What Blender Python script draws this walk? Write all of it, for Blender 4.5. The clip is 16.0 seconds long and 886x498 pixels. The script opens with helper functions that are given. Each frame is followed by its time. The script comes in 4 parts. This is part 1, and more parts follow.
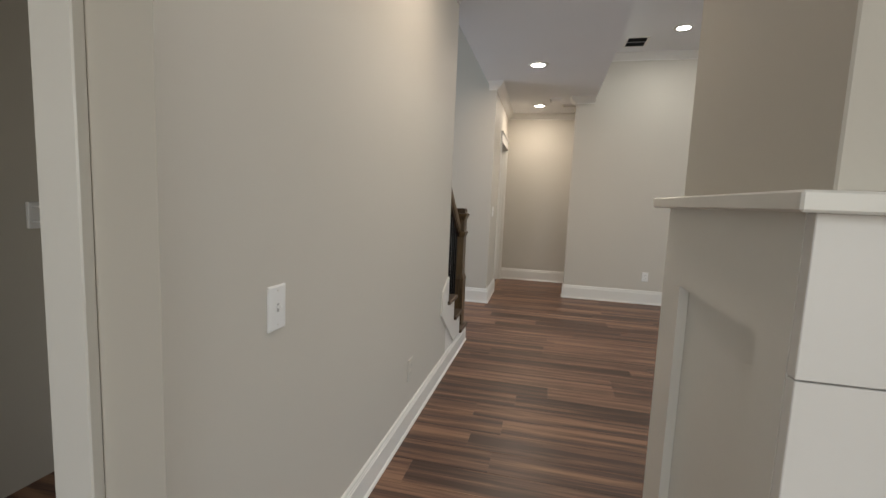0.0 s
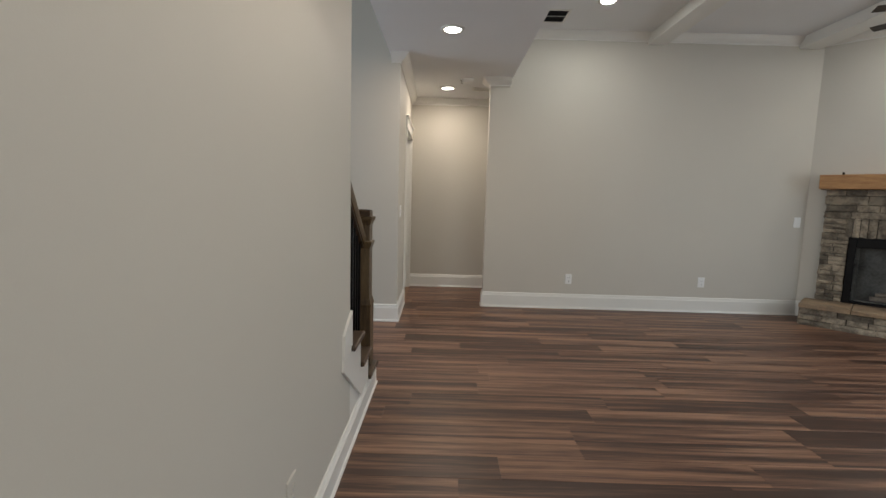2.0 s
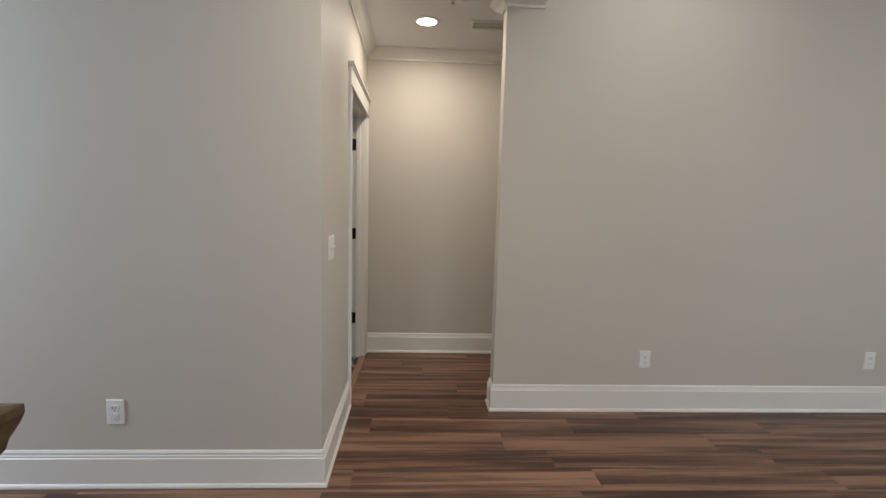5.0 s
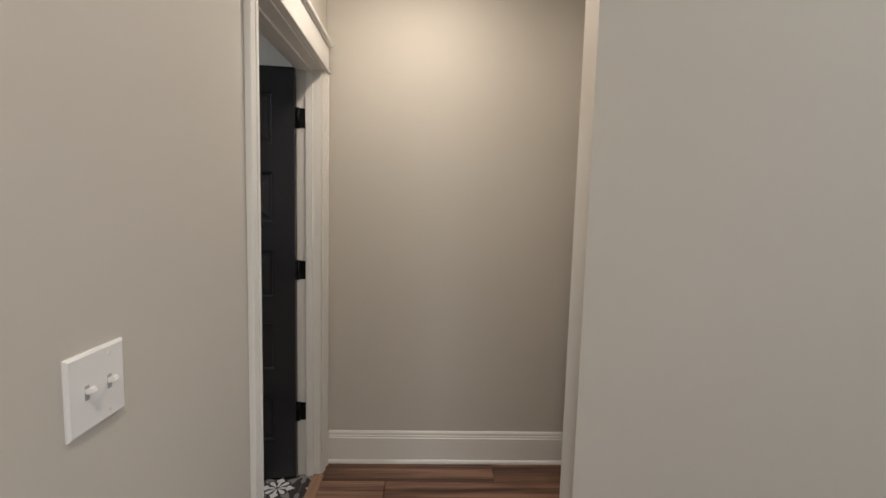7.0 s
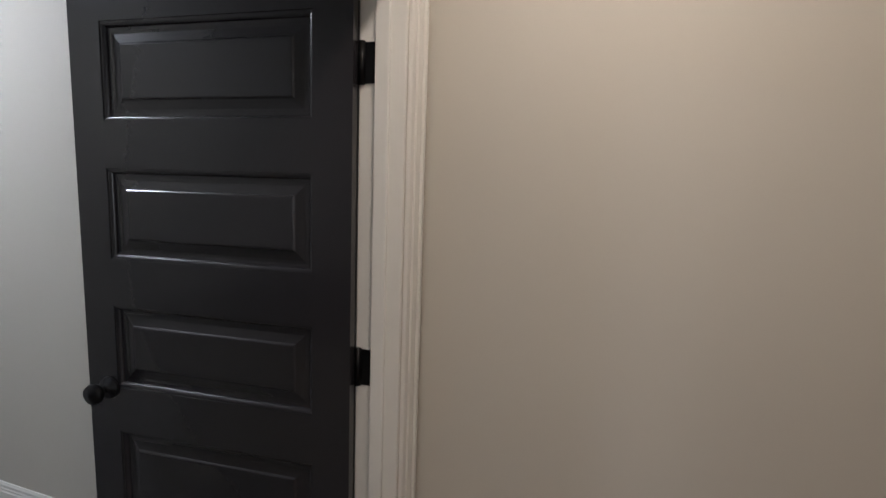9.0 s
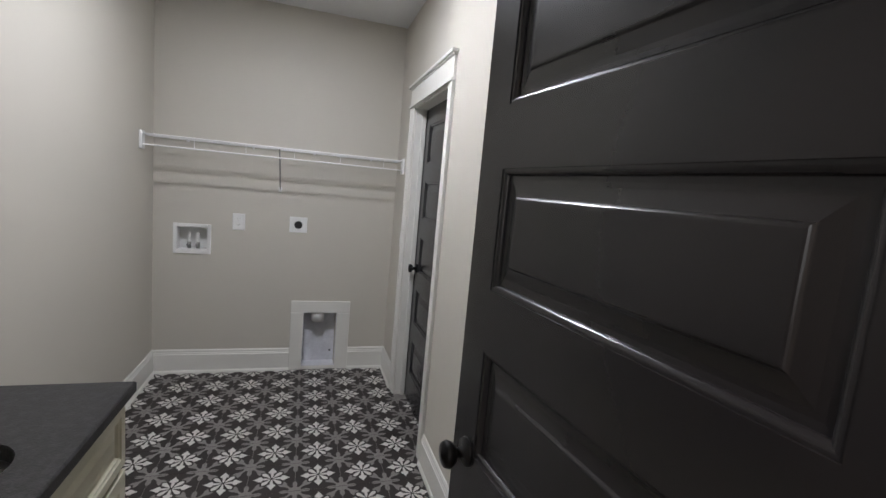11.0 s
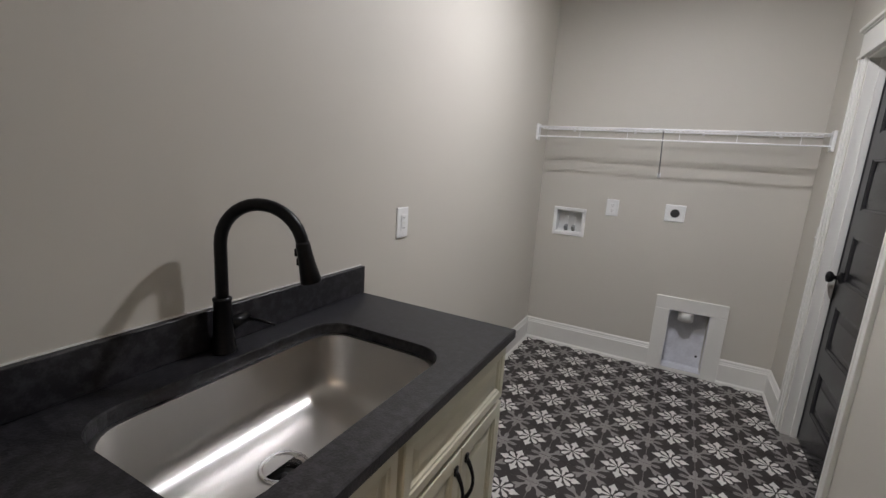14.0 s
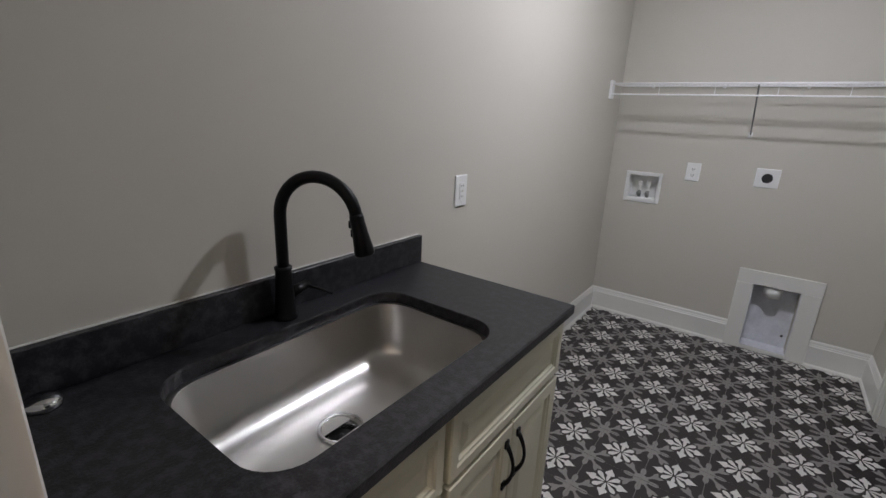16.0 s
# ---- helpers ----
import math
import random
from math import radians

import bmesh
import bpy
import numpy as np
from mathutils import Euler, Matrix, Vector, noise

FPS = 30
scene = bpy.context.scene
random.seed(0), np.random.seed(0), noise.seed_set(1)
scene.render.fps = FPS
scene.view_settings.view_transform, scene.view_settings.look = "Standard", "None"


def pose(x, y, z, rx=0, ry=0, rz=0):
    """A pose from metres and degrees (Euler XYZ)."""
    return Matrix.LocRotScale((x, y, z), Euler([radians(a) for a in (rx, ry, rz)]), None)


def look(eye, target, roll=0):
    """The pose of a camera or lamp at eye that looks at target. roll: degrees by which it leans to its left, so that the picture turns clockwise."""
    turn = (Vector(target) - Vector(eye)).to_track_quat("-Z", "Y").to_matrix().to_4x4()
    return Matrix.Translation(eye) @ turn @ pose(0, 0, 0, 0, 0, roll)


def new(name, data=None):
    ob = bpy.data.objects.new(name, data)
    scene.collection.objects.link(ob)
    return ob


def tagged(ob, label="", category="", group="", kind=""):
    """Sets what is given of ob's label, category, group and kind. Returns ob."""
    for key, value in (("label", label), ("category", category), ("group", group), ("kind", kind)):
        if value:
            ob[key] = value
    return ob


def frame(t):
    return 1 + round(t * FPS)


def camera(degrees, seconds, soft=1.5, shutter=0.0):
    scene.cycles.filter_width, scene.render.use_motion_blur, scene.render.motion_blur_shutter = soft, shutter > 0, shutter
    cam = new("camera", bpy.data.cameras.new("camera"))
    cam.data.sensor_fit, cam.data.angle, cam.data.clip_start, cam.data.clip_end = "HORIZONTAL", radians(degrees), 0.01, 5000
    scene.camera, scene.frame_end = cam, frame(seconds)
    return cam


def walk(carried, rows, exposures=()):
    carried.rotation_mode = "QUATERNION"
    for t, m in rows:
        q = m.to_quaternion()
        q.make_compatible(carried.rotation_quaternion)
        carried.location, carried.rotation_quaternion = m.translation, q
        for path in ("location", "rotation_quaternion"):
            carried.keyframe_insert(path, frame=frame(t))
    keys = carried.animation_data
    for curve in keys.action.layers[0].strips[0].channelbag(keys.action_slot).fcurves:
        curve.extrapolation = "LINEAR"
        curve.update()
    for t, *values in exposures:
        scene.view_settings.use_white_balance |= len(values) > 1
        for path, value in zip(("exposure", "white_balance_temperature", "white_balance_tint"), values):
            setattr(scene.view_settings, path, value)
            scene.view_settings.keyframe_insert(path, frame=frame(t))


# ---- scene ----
cam = camera(89.4, 16.0)
PATH = [
    (0, (0.006, -0.054, 1.234), (-0.447, 1.882, 1.015), 2.4),
    (0.5, (-0.028, 0.066, 1.216), (-0.326, 2.031, 1.001), 2.1),
    (1, (-0.079, 0.291, 1.238), (-0.254, 2.271, 1.018), 2.0),
    (1.5, (-0.146, 0.565, 1.241), (-0.246, 2.55, 1.019), 1.9),
    (2, (-0.215, 0.878, 1.245), (-0.223, 2.866, 1.024), 1.6),
    (2.5, (-0.226, 1.244, 1.26), (-0.183, 3.231, 1.032), 1.5),
    (3, (-0.255, 1.653, 1.267), (-0.186, 3.639, 1.039), 1.6),
    (3.5, (-0.286, 2.053, 1.282), (-0.197, 4.039, 1.065), 1.6),
    (4, (-0.263, 2.459, 1.286), (-0.162, 4.445, 1.072), 1.7),
    (4.2, (-0.263, 2.623, 1.303), (-0.157, 4.609, 1.095), 1.7),
    (6.3, (-0.185, 4.335, 1.394), (-0.116, 6.322, 1.177), 1.2),
    (6.5, (-0.189, 4.485, 1.402), (-0.125, 6.474, 1.2), 1.4),
    (7, (-0.192, 4.865, 1.395), (-0.123, 6.855, 1.21), 1.5),
    (7.5, (-0.160, 5.233, 1.412), (-0.151, 7.226, 1.236), 1.6),
    (8, (-0.238, 5.554, 1.414), (-0.214, 7.549, 1.278), 1.4),
    (8.5, (-0.259, 5.860, 1.419), (-0.454, 7.846, 1.287), 1.6),
    (9, (-0.312, 6.104, 1.505), (-0.899, 8.001, 1.266), 2.0),
    (9.5, (-0.423, 6.299, 1.493), (-1.453, 7.999, 1.269), 3.4),
    (9.9, (-0.480, 6.403, 1.492), (-1.847, 7.847, 1.276), 4.4),
    (10, (-0.520, 6.429, 1.49), (-1.962, 7.793, 1.246), 3.9),
    (10.2, (-0.563, 6.482, 1.485), (-2.156, 7.664, 1.232), 4.1),
    (12.3, (-0.872, 6.675, 1.494), (-2.853, 6.677, 1.219), 4.0),
    (12.5, (-0.865, 6.674, 1.485), (-2.842, 6.566, 1.204), 3.9),
    (13, (-0.831, 6.657, 1.461), (-2.768, 6.263, 1.158), 3.8),
    (13.5, (-0.786, 6.625, 1.449), (-2.638, 5.957, 1.099), 4.0),
    (14, (-0.754, 6.603, 1.42), (-2.493, 5.699, 1.022), 3.8),
    (14.5, (-0.742, 6.579, 1.399), (-2.377, 5.525, 0.936), 3.4),
    (15, (-0.741, 6.577, 1.396), (-2.298, 5.441, 0.865), 2.7),
    (15.5, (-0.760, 6.583, 1.412), (-2.284, 5.421, 0.84), 2.7),
    (16, (-0.798, 6.609, 1.438), (-2.352, 5.488, 0.865), 2.6),
]
EXPOSURES = [(0, 0.26, 6400, 7.5), (1, 0.25, 6330, 7), (2, 0.12, 6270, 6.5), (4, 0.18, 6270, 7), (6.5, 0.24, 6250, 9.5), (7, 0.25, 6200, 9.5), (8, 0.04, 6200, 11), (8.5, 0.0, 6150, 11), (9, 0.02, 6080, 12), (9.5, 0.03, 6250, 12), (10, 0.06, 6300, 12),
             (12.3, 0.40, 6780, 12.5), (13.5, 0.34, 6720, 13), (15, 0.20, 6550, 14.5), (16, 0.15, 6400, 13.5)]
walk(cam, [(t, look(eye, target, roll)) for t, eye, target, roll in PATH], EXPOSURES)

# ---- light ----
world = bpy.data.worlds.new("world")
scene.world = world
world.use_nodes = True
wn = world.node_tree
sky = wn.nodes.new("ShaderNodeTexSky")
sky.sky_type = "NISHITA"
sky.sun_disc = False
sky.sun_elevation, sky.sun_rotation = radians(40), radians(120)
wn.links.new(sky.outputs[0], wn.nodes["Background"].inputs[0])
wn.nodes["Background"].inputs[1].default_value = 0.1

WARM = (1.0, 0.825, 0.67)
COOL = (0.895, 0.93, 1.0)
CLEAR = (0.80, 0.88, 1.0)
NEUTRAL = (1.0, 0.95, 0.87)
DAY = (0.86, 0.93, 1.0)


def area_lamp(place, target, sx, sy, watts, colour, name="lamp", shape="RECTANGLE"):
    d = bpy.data.lights.new(name, "AREA")
    d.shape, d.size, d.size_y, d.energy, d.color = shape, sx, sy, watts, colour
    ob = new(name, d)
    ob.matrix_world = look(place, target)
    return ob


HC = 2.61      # hall and corridor ceiling
LC = 3.125      # living room ceiling
UC = 2.70      # laundry ceiling
FC = 5.2       # stair hall ceiling
LX, LY = -2.78, 6.51    # laundry light
# the y = 2.2 pair is unseen; last two are added fill without fixtures
CANS_AND_FILLS = [(-0.20, 4.66, HC, WARM, 9.5), (-0.232, 6.58, HC, WARM, 9.8), (1.24, 5.28, LC, NEUTRAL, 7), (1.24, 2.2, LC, NEUTRAL, 8),
        (4.56, 5.06, LC, NEUTRAL, 8), (4.3, 2.2, LC, NEUTRAL, 8), (-0.2, 1.9, HC, WARM, 8), (0.9, 6.65, HC, WARM, 1)]
for x, y, z, col, watts in CANS_AND_FILLS:
    area_lamp((x, y, z - 0.022), (x, y, 0), 0.12, 0.12, watts, col, "can_or_fill_lamp", "DISK")
area_lamp((LX, LY, UC - 0.022), (LX, LY, 0), 0.12, 0.12, 25, COOL, "laundry_lamp", "DISK")
# daylight fills, added at assumed window openings that are never in view
area_lamp((5.10, 2.2, 1.6), (0, 2.4, 1.2), 2.2, 1.7, 46, DAY, "daylight_fill")
area_lamp((0.6, -3.30, 1.6), (0.6, 3, 1.3), 4.4, 1.7, 56, NEUTRAL, "daylight_fill")
area_lamp((-4.42, 4.5, 1.9), (0, 4.5, 1.4), 1.3, 2.2, 85, CLEAR, "daylight_fill")


# ---- materials ----
def material(name, colour, rough=0.5, metal=0.0, amount=0.06, scale=6.0, fine=120.0, bump=0.05, second=None, stretch=(1, 1, 1), coat=0.0, rand=0.0, span=(0.3, 0.7), vary=0.06):
    """Principled surface with broad and fine variation of tone, gloss and relief, in object space metres."""
    m = bpy.data.materials.new(name)
    m.use_nodes = True
    nt = m.node_tree
    bsdf = nt.nodes["Principled BSDF"]
    geo = nt.nodes.new("ShaderNodeNewGeometry")
    mp = nt.nodes.new("ShaderNodeMapping")
    mp.inputs["Scale"].default_value = stretch
    nt.links.new(geo.outputs["Position"], mp.inputs["Vector"])
    broad = nt.nodes.new("ShaderNodeTexNoise")
    broad.inputs["Scale"].default_value = scale
    broad.inputs["Detail"].default_value = 4
    small = nt.nodes.new("ShaderNodeTexNoise")
    small.inputs["Scale"].default_value = fine
    small.inputs["Detail"].default_value = 2
    nt.links.new(mp.outputs[0], broad.inputs["Vector"])
    nt.links.new(mp.outputs[0], small.inputs["Vector"])
    a = nt.nodes.new("ShaderNodeValToRGB")
    dark = second or tuple(c * (1 - 2 * amount) for c in colour)
    a.color_ramp.elements[0].position, a.color_ramp.elements[1].position = span
    a.color_ramp.elements[0].color = (*dark, 1)
    a.color_ramp.elements[1].color = (*colour, 1)
    mix = nt.nodes.new("ShaderNodeMath")
    mix.operation = "MULTIPLY_ADD"
    nt.links.new(small.outputs[0], mix.inputs[0])
    mix.inputs[1].default_value = 0.35
    add = nt.nodes.new("ShaderNodeMath")
    add.operation = "SUBTRACT"
    nt.links.new(broad.outputs[0], add.inputs[0])
    add.inputs[1].default_value = 0.175
    nt.links.new(add.outputs[0], mix.inputs[2])
    nt.links.new(mix.outputs[0], a.inputs[0])
    out = a.outputs[0]
    if rand:
        info = nt.nodes.new("ShaderNodeObjectInfo")
        hsv = nt.nodes.new("ShaderNodeHueSaturation")
        rng = nt.nodes.new("ShaderNodeMapRange")
        rng.inputs[3].default_value, rng.inputs[4].default_value = 1 - rand, 1 + rand
        nt.links.new(info.outputs["Random"], rng.inputs[0])
        nt.links.new(rng.outputs[0], hsv.inputs["Value"])
        nt.links.new(out, hsv.inputs["Color"])
        out = hsv.outputs[0]
    nt.links.new(out, bsdf.inputs["Base Color"])
    rr = nt.nodes.new("ShaderNodeMapRange")
    rr.inputs[3].default_value, rr.inputs[4].default_value = max(0.02, rough - vary), min(1, rough + vary)
    nt.links.new(broad.outputs[0], rr.inputs[0])
    nt.links.new(rr.outputs[0], bsdf.inputs["Roughness"])
    bsdf.inputs["Metallic"].default_value = metal
    bsdf.inputs["Coat Weight"].default_value = coat
    if bump:
        b = nt.nodes.new("ShaderNodeBump")
        b.inputs["Strength"].default_value = bump
        b.inputs["Distance"].default_value = 0.002
        nt.links.new(small.outputs[0], b.inputs["Height"])
        nt.links.new(b.outputs[0], bsdf.inputs["Normal"])
    return m


def glow(name, colour, strength):
    m = bpy.data.materials.new(name)
    m.use_nodes = True
    b = m.node_tree.nodes["Principled BSDF"]
    b.inputs["Base Color"].default_value = (0.9, 0.9, 0.9, 1)
    b.inputs["Emission Color"].default_value = (*colour, 1)
    b.inputs["Emission Strength"].default_value = strength
    return m


def plank_material(name):
    """Brown vinyl plank: long dark and light streaks along x, shifted for each plank."""
    m = bpy.data.materials.new(name)
    m.use_nodes = True
    nt = m.node_tree
    bsdf = nt.nodes["Principled BSDF"]
    geo = nt.nodes.new("ShaderNodeNewGeometry")
    info = nt.nodes.new("ShaderNodeObjectInfo")
    off = nt.nodes.new("ShaderNodeVectorMath")
    off.operation = "SCALE"
    off.inputs[0].default_value = (37.0, 91.0, 13.0)
    addr = nt.nodes.new("ShaderNodeMath")
    addr.operation = "ADD"
    nt.links.new(info.outputs["Random"], addr.inputs[0])
    nt.links.new(geo.outputs["Random Per Island"], addr.inputs[1])
    nt.links.new(addr.outputs[0], off.inputs["Scale"])
    add = nt.nodes.new("ShaderNodeVectorMath")
    nt.links.new(geo.outputs["Position"], add.inputs[0])
    nt.links.new(off.outputs[0], add.inputs[1])
    mp = nt.nodes.new("ShaderNodeMapping")
    mp.inputs["Scale"].default_value = (0.6, 17.0, 1.0)
    nt.links.new(add.outputs[0], mp.inputs["Vector"])
    broad = nt.nodes.new("ShaderNodeTexNoise")
    broad.inputs["Scale"].default_value, broad.inputs["Detail"].default_value, broad.inputs["Distortion"].default_value = 1.1, 5, 0.5
    nt.links.new(mp.outputs[0], broad.inputs["Vector"])
    mp2 = nt.nodes.new("ShaderNodeMapping")
    mp2.inputs["Scale"].default_value = (6.0, 160.0, 1.0)
    nt.links.new(add.outputs[0], mp2.inputs["Vector"])
    fine = nt.nodes.new("ShaderNodeTexNoise")
    fine.inputs["Scale"].default_value, fine.inputs["Detail"].default_value = 1.0, 3
    nt.links.new(mp2.outputs[0], fine.inputs["Vector"])
    comb = nt.nodes.new("ShaderNodeMath")
    comb.operation = "MULTIPLY_ADD"
    nt.links.new(fine.outputs[0], comb.inputs[0])
    comb.inputs[1].default_value = 0.30
    nt.links.new(broad.outputs[0], comb.inputs[2])
    shift = nt.nodes.new("ShaderNodeMath")
    shift.operation = "MULTIPLY_ADD"
    nt.links.new(addr.outputs[0], shift.inputs[0])
    frac = nt.nodes.new("ShaderNodeMath")
    frac.operation = "FRACT"
    nt.links.new(addr.outputs[0], frac.inputs[0])
    nt.links.new(frac.outputs[0], shift.inputs[0])
    shift.inputs[1].default_value = 0.13
    sub = nt.nodes.new("ShaderNodeMath")
    sub.operation = "SUBTRACT"
    nt.links.new(comb.outputs[0], sub.inputs[0])
    sub.inputs[1].default_value = 0.225
    nt.links.new(sub.outputs[0], shift.inputs[2])
    ramp = nt.nodes.new("ShaderNodeValToRGB")
    e = ramp.color_ramp.elements
    e[0].position, e[0].color = 0.375, (0.044, 0.020, 0.0125, 1)
    e[1].position, e[1].color = 0.64, (0.270, 0.150, 0.092, 1)
    mid = e.new(0.50)
    mid.color = (0.132, 0.065, 0.040, 1)
    nt.links.new(shift.outputs[0], ramp.inputs[0])
    nt.links.new(ramp.outputs[0], bsdf.inputs["Base Color"])
    rr = nt.nodes.new("ShaderNodeMapRange")
    rr.inputs[3].default_value, rr.inputs[4].default_value = 0.34, 0.50
    nt.links.new(broad.outputs[0], rr.inputs[0])
    nt.links.new(rr.outputs[0], bsdf.inputs["Roughness"])
    b = nt.nodes.new("ShaderNodeBump")
    b.inputs["Strength"].default_value, b.inputs["Distance"].default_value = 0.12, 0.001
    nt.links.new(fine.outputs[0], b.inputs["Height"])
    nt.links.new(b.outputs[0], bsdf.inputs["Normal"])
    return m


WALL = material("wall_paint", (0.565, 0.536, 0.478), 0.62, amount=0.012, scale=1.5, fine=260, bump=0.06)
TRIM = material("trim_paint", (0.76, 0.75, 0.71), 0.32, amount=0.012, scale=4, fine=90, bump=0.02)
SHIPLAP = material("shiplap_paint", (0.78, 0.77, 0.75), 0.4, amount=0.012, scale=4, fine=90, bump=0.03)
CEIL = material("ceiling_paint", (0.78, 0.79, 0.80), 0.8, amount=0.012, scale=2, fine=200, bump=0.08)
PLANK = plank_material("plank_wood")
DOORP = material("door_paint", (0.0195, 0.0187, 0.0215), 0.25, amount=0.03, scale=1.2, fine=140, bump=0.0, vary=0.0)
BLACK = material("black_metal", (0.008, 0.008, 0.009), 0.36, 0.6, amount=0.10, scale=20, fine=200, bump=0.02)
IRON = material("black_iron", (0.010, 0.009, 0.010), 0.42, 0.7, amount=0.10, scale=20, fine=200, bump=0.04)
STAIN = material("stained_wood", (0.170, 0.115, 0.058), 0.38, amount=0.2, scale=3.2, fine=24, bump=0.05, second=(0.035, 0.021, 0.011), stretch=(7, 7, 1.0))
TREAD = material("tread_wood", (0.085, 0.052, 0.028), 0.34, amount=0.2, scale=3.2, fine=24, bump=0.04, second=(0.035, 0.021, 0.012), stretch=(8, 2, 8))
RAILW = material("rail_wood", (0.150, 0.095, 0.043), 0.36, amount=0.2, scale=3.0, fine=30, bump=0.04, second=(0.055, 0.034, 0.016), stretch=(9, 1.2, 3))
MANTEL = material("mantel_cedar", (0.46, 0.25, 0.10), 0.55, amount=0.2, scale=3.0, fine=30, bump=0.10, second=(0.30, 0.145, 0.055), stretch=(2, 2, 12))
STONE = material("ledge_stone", (0.30, 0.25, 0.185), 0.9, amount=0.3, scale=11, fine=55, bump=1.0, second=(0.125, 0.102, 0.076), rand=0.5, span=(0.36, 0.62))
HEARTH = material("hearth_slab", (0.36, 0.25, 0.15), 0.8, amount=0.2, scale=6, fine=50, bump=0.6, second=(0.20, 0.14, 0.09))
MORTAR = material("mortar", (0.05, 0.045, 0.04), 0.95, amount=0.2, scale=10, fine=80, bump=0.5)
# liner grey darkened to carry the shade of a deeper firebox
FIREB = material("firebox_liner_shaded", (0.085, 0.085, 0.08), 0.85, amount=0.2, scale=5, fine=40, bump=0.3, second=(0.03, 0.03, 0.028))
LOG = material("ceramic_log", (0.22, 0.19, 0.16), 0.9, amount=0.3, scale=12, fine=60, bump=0.8, second=(0.06, 0.05, 0.04))
PLASTIC = material("white_plastic", (0.80, 0.80, 0.79), 0.35, amount=0.01, scale=10, fine=200, bump=0.0)
SCREEN = material("dark_screen", (0.03, 0.035, 0.03), 0.2, amount=0.1, scale=10, fine=100, bump=0.0)
# soft shade inside switch and outlet slots, given as a grey colour
SLOTGREY = material("slot_shade_grey", (0.42, 0.42, 0.42), 0.5, amount=0.02, scale=10, fine=100, bump=0.0)
# near black, for black parts and for the shade inside slots and holes
SLOT = material("black_and_slot_shade", (0.02, 0.02, 0.02), 0.7, amount=0.1, scale=10, fine=100, bump=0.0)
CREAM = material("cabinet_paint", (0.60, 0.585, 0.47), 0.34, amount=0.02, scale=4, fine=90, bump=0.02)
COUNTER = material("dark_soapstone", (0.037, 0.0358, 0.042), 0.42, amount=0.3, scale=48, fine=210, bump=0.35, second=(0.0075, 0.0074, 0.0094), span=(0.42, 0.70), vary=0.10)
STEEL = material("brushed_steel", (0.60, 0.585, 0.565), 0.33, 1.0, amount=0.01, scale=3, fine=60, bump=0.0, vary=0.0)
CHROME = material("chrome", (0.75, 0.75, 0.75), 0.12, 1.0, amount=0.02, scale=8, fine=90, bump=0.0)
GALV = material("galvanised_sheet", (0.74, 0.75, 0.80), 0.45, 0.0, amount=0.10, scale=12, fine=60, bump=0.08)
WIRE = material("white_vinyl_wire", (0.80, 0.80, 0.80), 0.4, amount=0.01, scale=10, fine=100, bump=0.0)
GREYROD = material("grey_rod", (0.30, 0.30, 0.29), 0.4, 0.4, amount=0.05, scale=10, fine=100, bump=0.0)
TILE = material("tile_charcoal", (0.026, 0.0190, 0.0178), 0.62, amount=0.15, scale=18, fine=160, bump=0.10, rand=0.10)
TWHITE = material("tile_white_print", (0.66, 0.64, 0.61), 0.55, amount=0.06, scale=18, fine=160, bump=0.10)
TGREY = material("tile_grey_print", (0.225, 0.212, 0.200), 0.5, amount=0.06, scale=18, fine=160, bump=0.10)
GROUT = material("grout_grey", (0.24, 0.225, 0.21), 0.9, amount=0.1, scale=30, fine=160, bump=0.2)
OAK = material("threshold_wood", (0.30, 0.18, 0.10), 0.45, amount=0.15, scale=4, fine=40, bump=0.04, second=(0.18, 0.10, 0.055), stretch=(8, 1, 1))
LENS = glow("lamp_lens", (1.0, 0.93, 0.80), 14)
LENSW = glow("lamp_lens_white", (0.895, 0.93, 1.0), 14)
FANW = material("fan_blade_wood", (0.03, 0.022, 0.018), 0.45, amount=0.2, scale=5, fine=60, bump=0.03)


# ---- mesh helpers ----
def box(bm, x0, y0, z0, x1, y1, z1, bevel=0.0, seg=1):
    r = bmesh.ops.create_cube(bm, size=1)
    for v in r["verts"]:
        v.co = ((x0 + x1) / 2 + v.co.x * (x1 - x0), (y0 + y1) / 2 + v.co.y * (y1 - y0), (z0 + z1) / 2 + v.co.z * (z1 - z0))
    if bevel:
        edges = {e for v in r["verts"] for e in v.link_edges}
        bmesh.ops.bevel(bm, geom=list(edges), offset=bevel, segments=seg, affect="EDGES", profile=0.5)


def boxes(*rows, bevel=0.0):
    bm = bmesh.new()
    for r in rows:
        box(bm, *r, bevel=bevel)
    return bm


def ring(bm, pts):
    return [bm.verts.new(p) for p in pts]


def bridge(bm, a, b, closed=True):
    n = len(a)
    for i in range(n if closed else n - 1):
        j = (i + 1) % n
        bm.faces.new((a[i], a[j], b[j], b[i]))


def tube(bm, path, radii, n=12, cap=True):
    """A round tube along points; one radius or one for each point."""
    path = [Vector(p) for p in path]
    if not isinstance(radii, (list, tuple)):
        radii = [radii] * len(path)
    prev, side = None, None
    for i, p in enumerate(path):
        d = (path[min(i + 1, len(path) - 1)] - path[max(i - 1, 0)]).normalized()
        if side is None:
            side = d.orthogonal().normalized()
        side = (side - d * side.dot(d)).normalized()
        up = d.cross(side)
        r = ring(bm, [p + (side * math.cos(a) + up * math.sin(a)) * radii[i] for a in (2 * math.pi * k / n for k in range(n))])
        if prev:
            bridge(bm, prev, r)
        elif cap:
            bm.faces.new(r[::-1])
        prev = r
    if cap:
        bm.faces.new(prev)


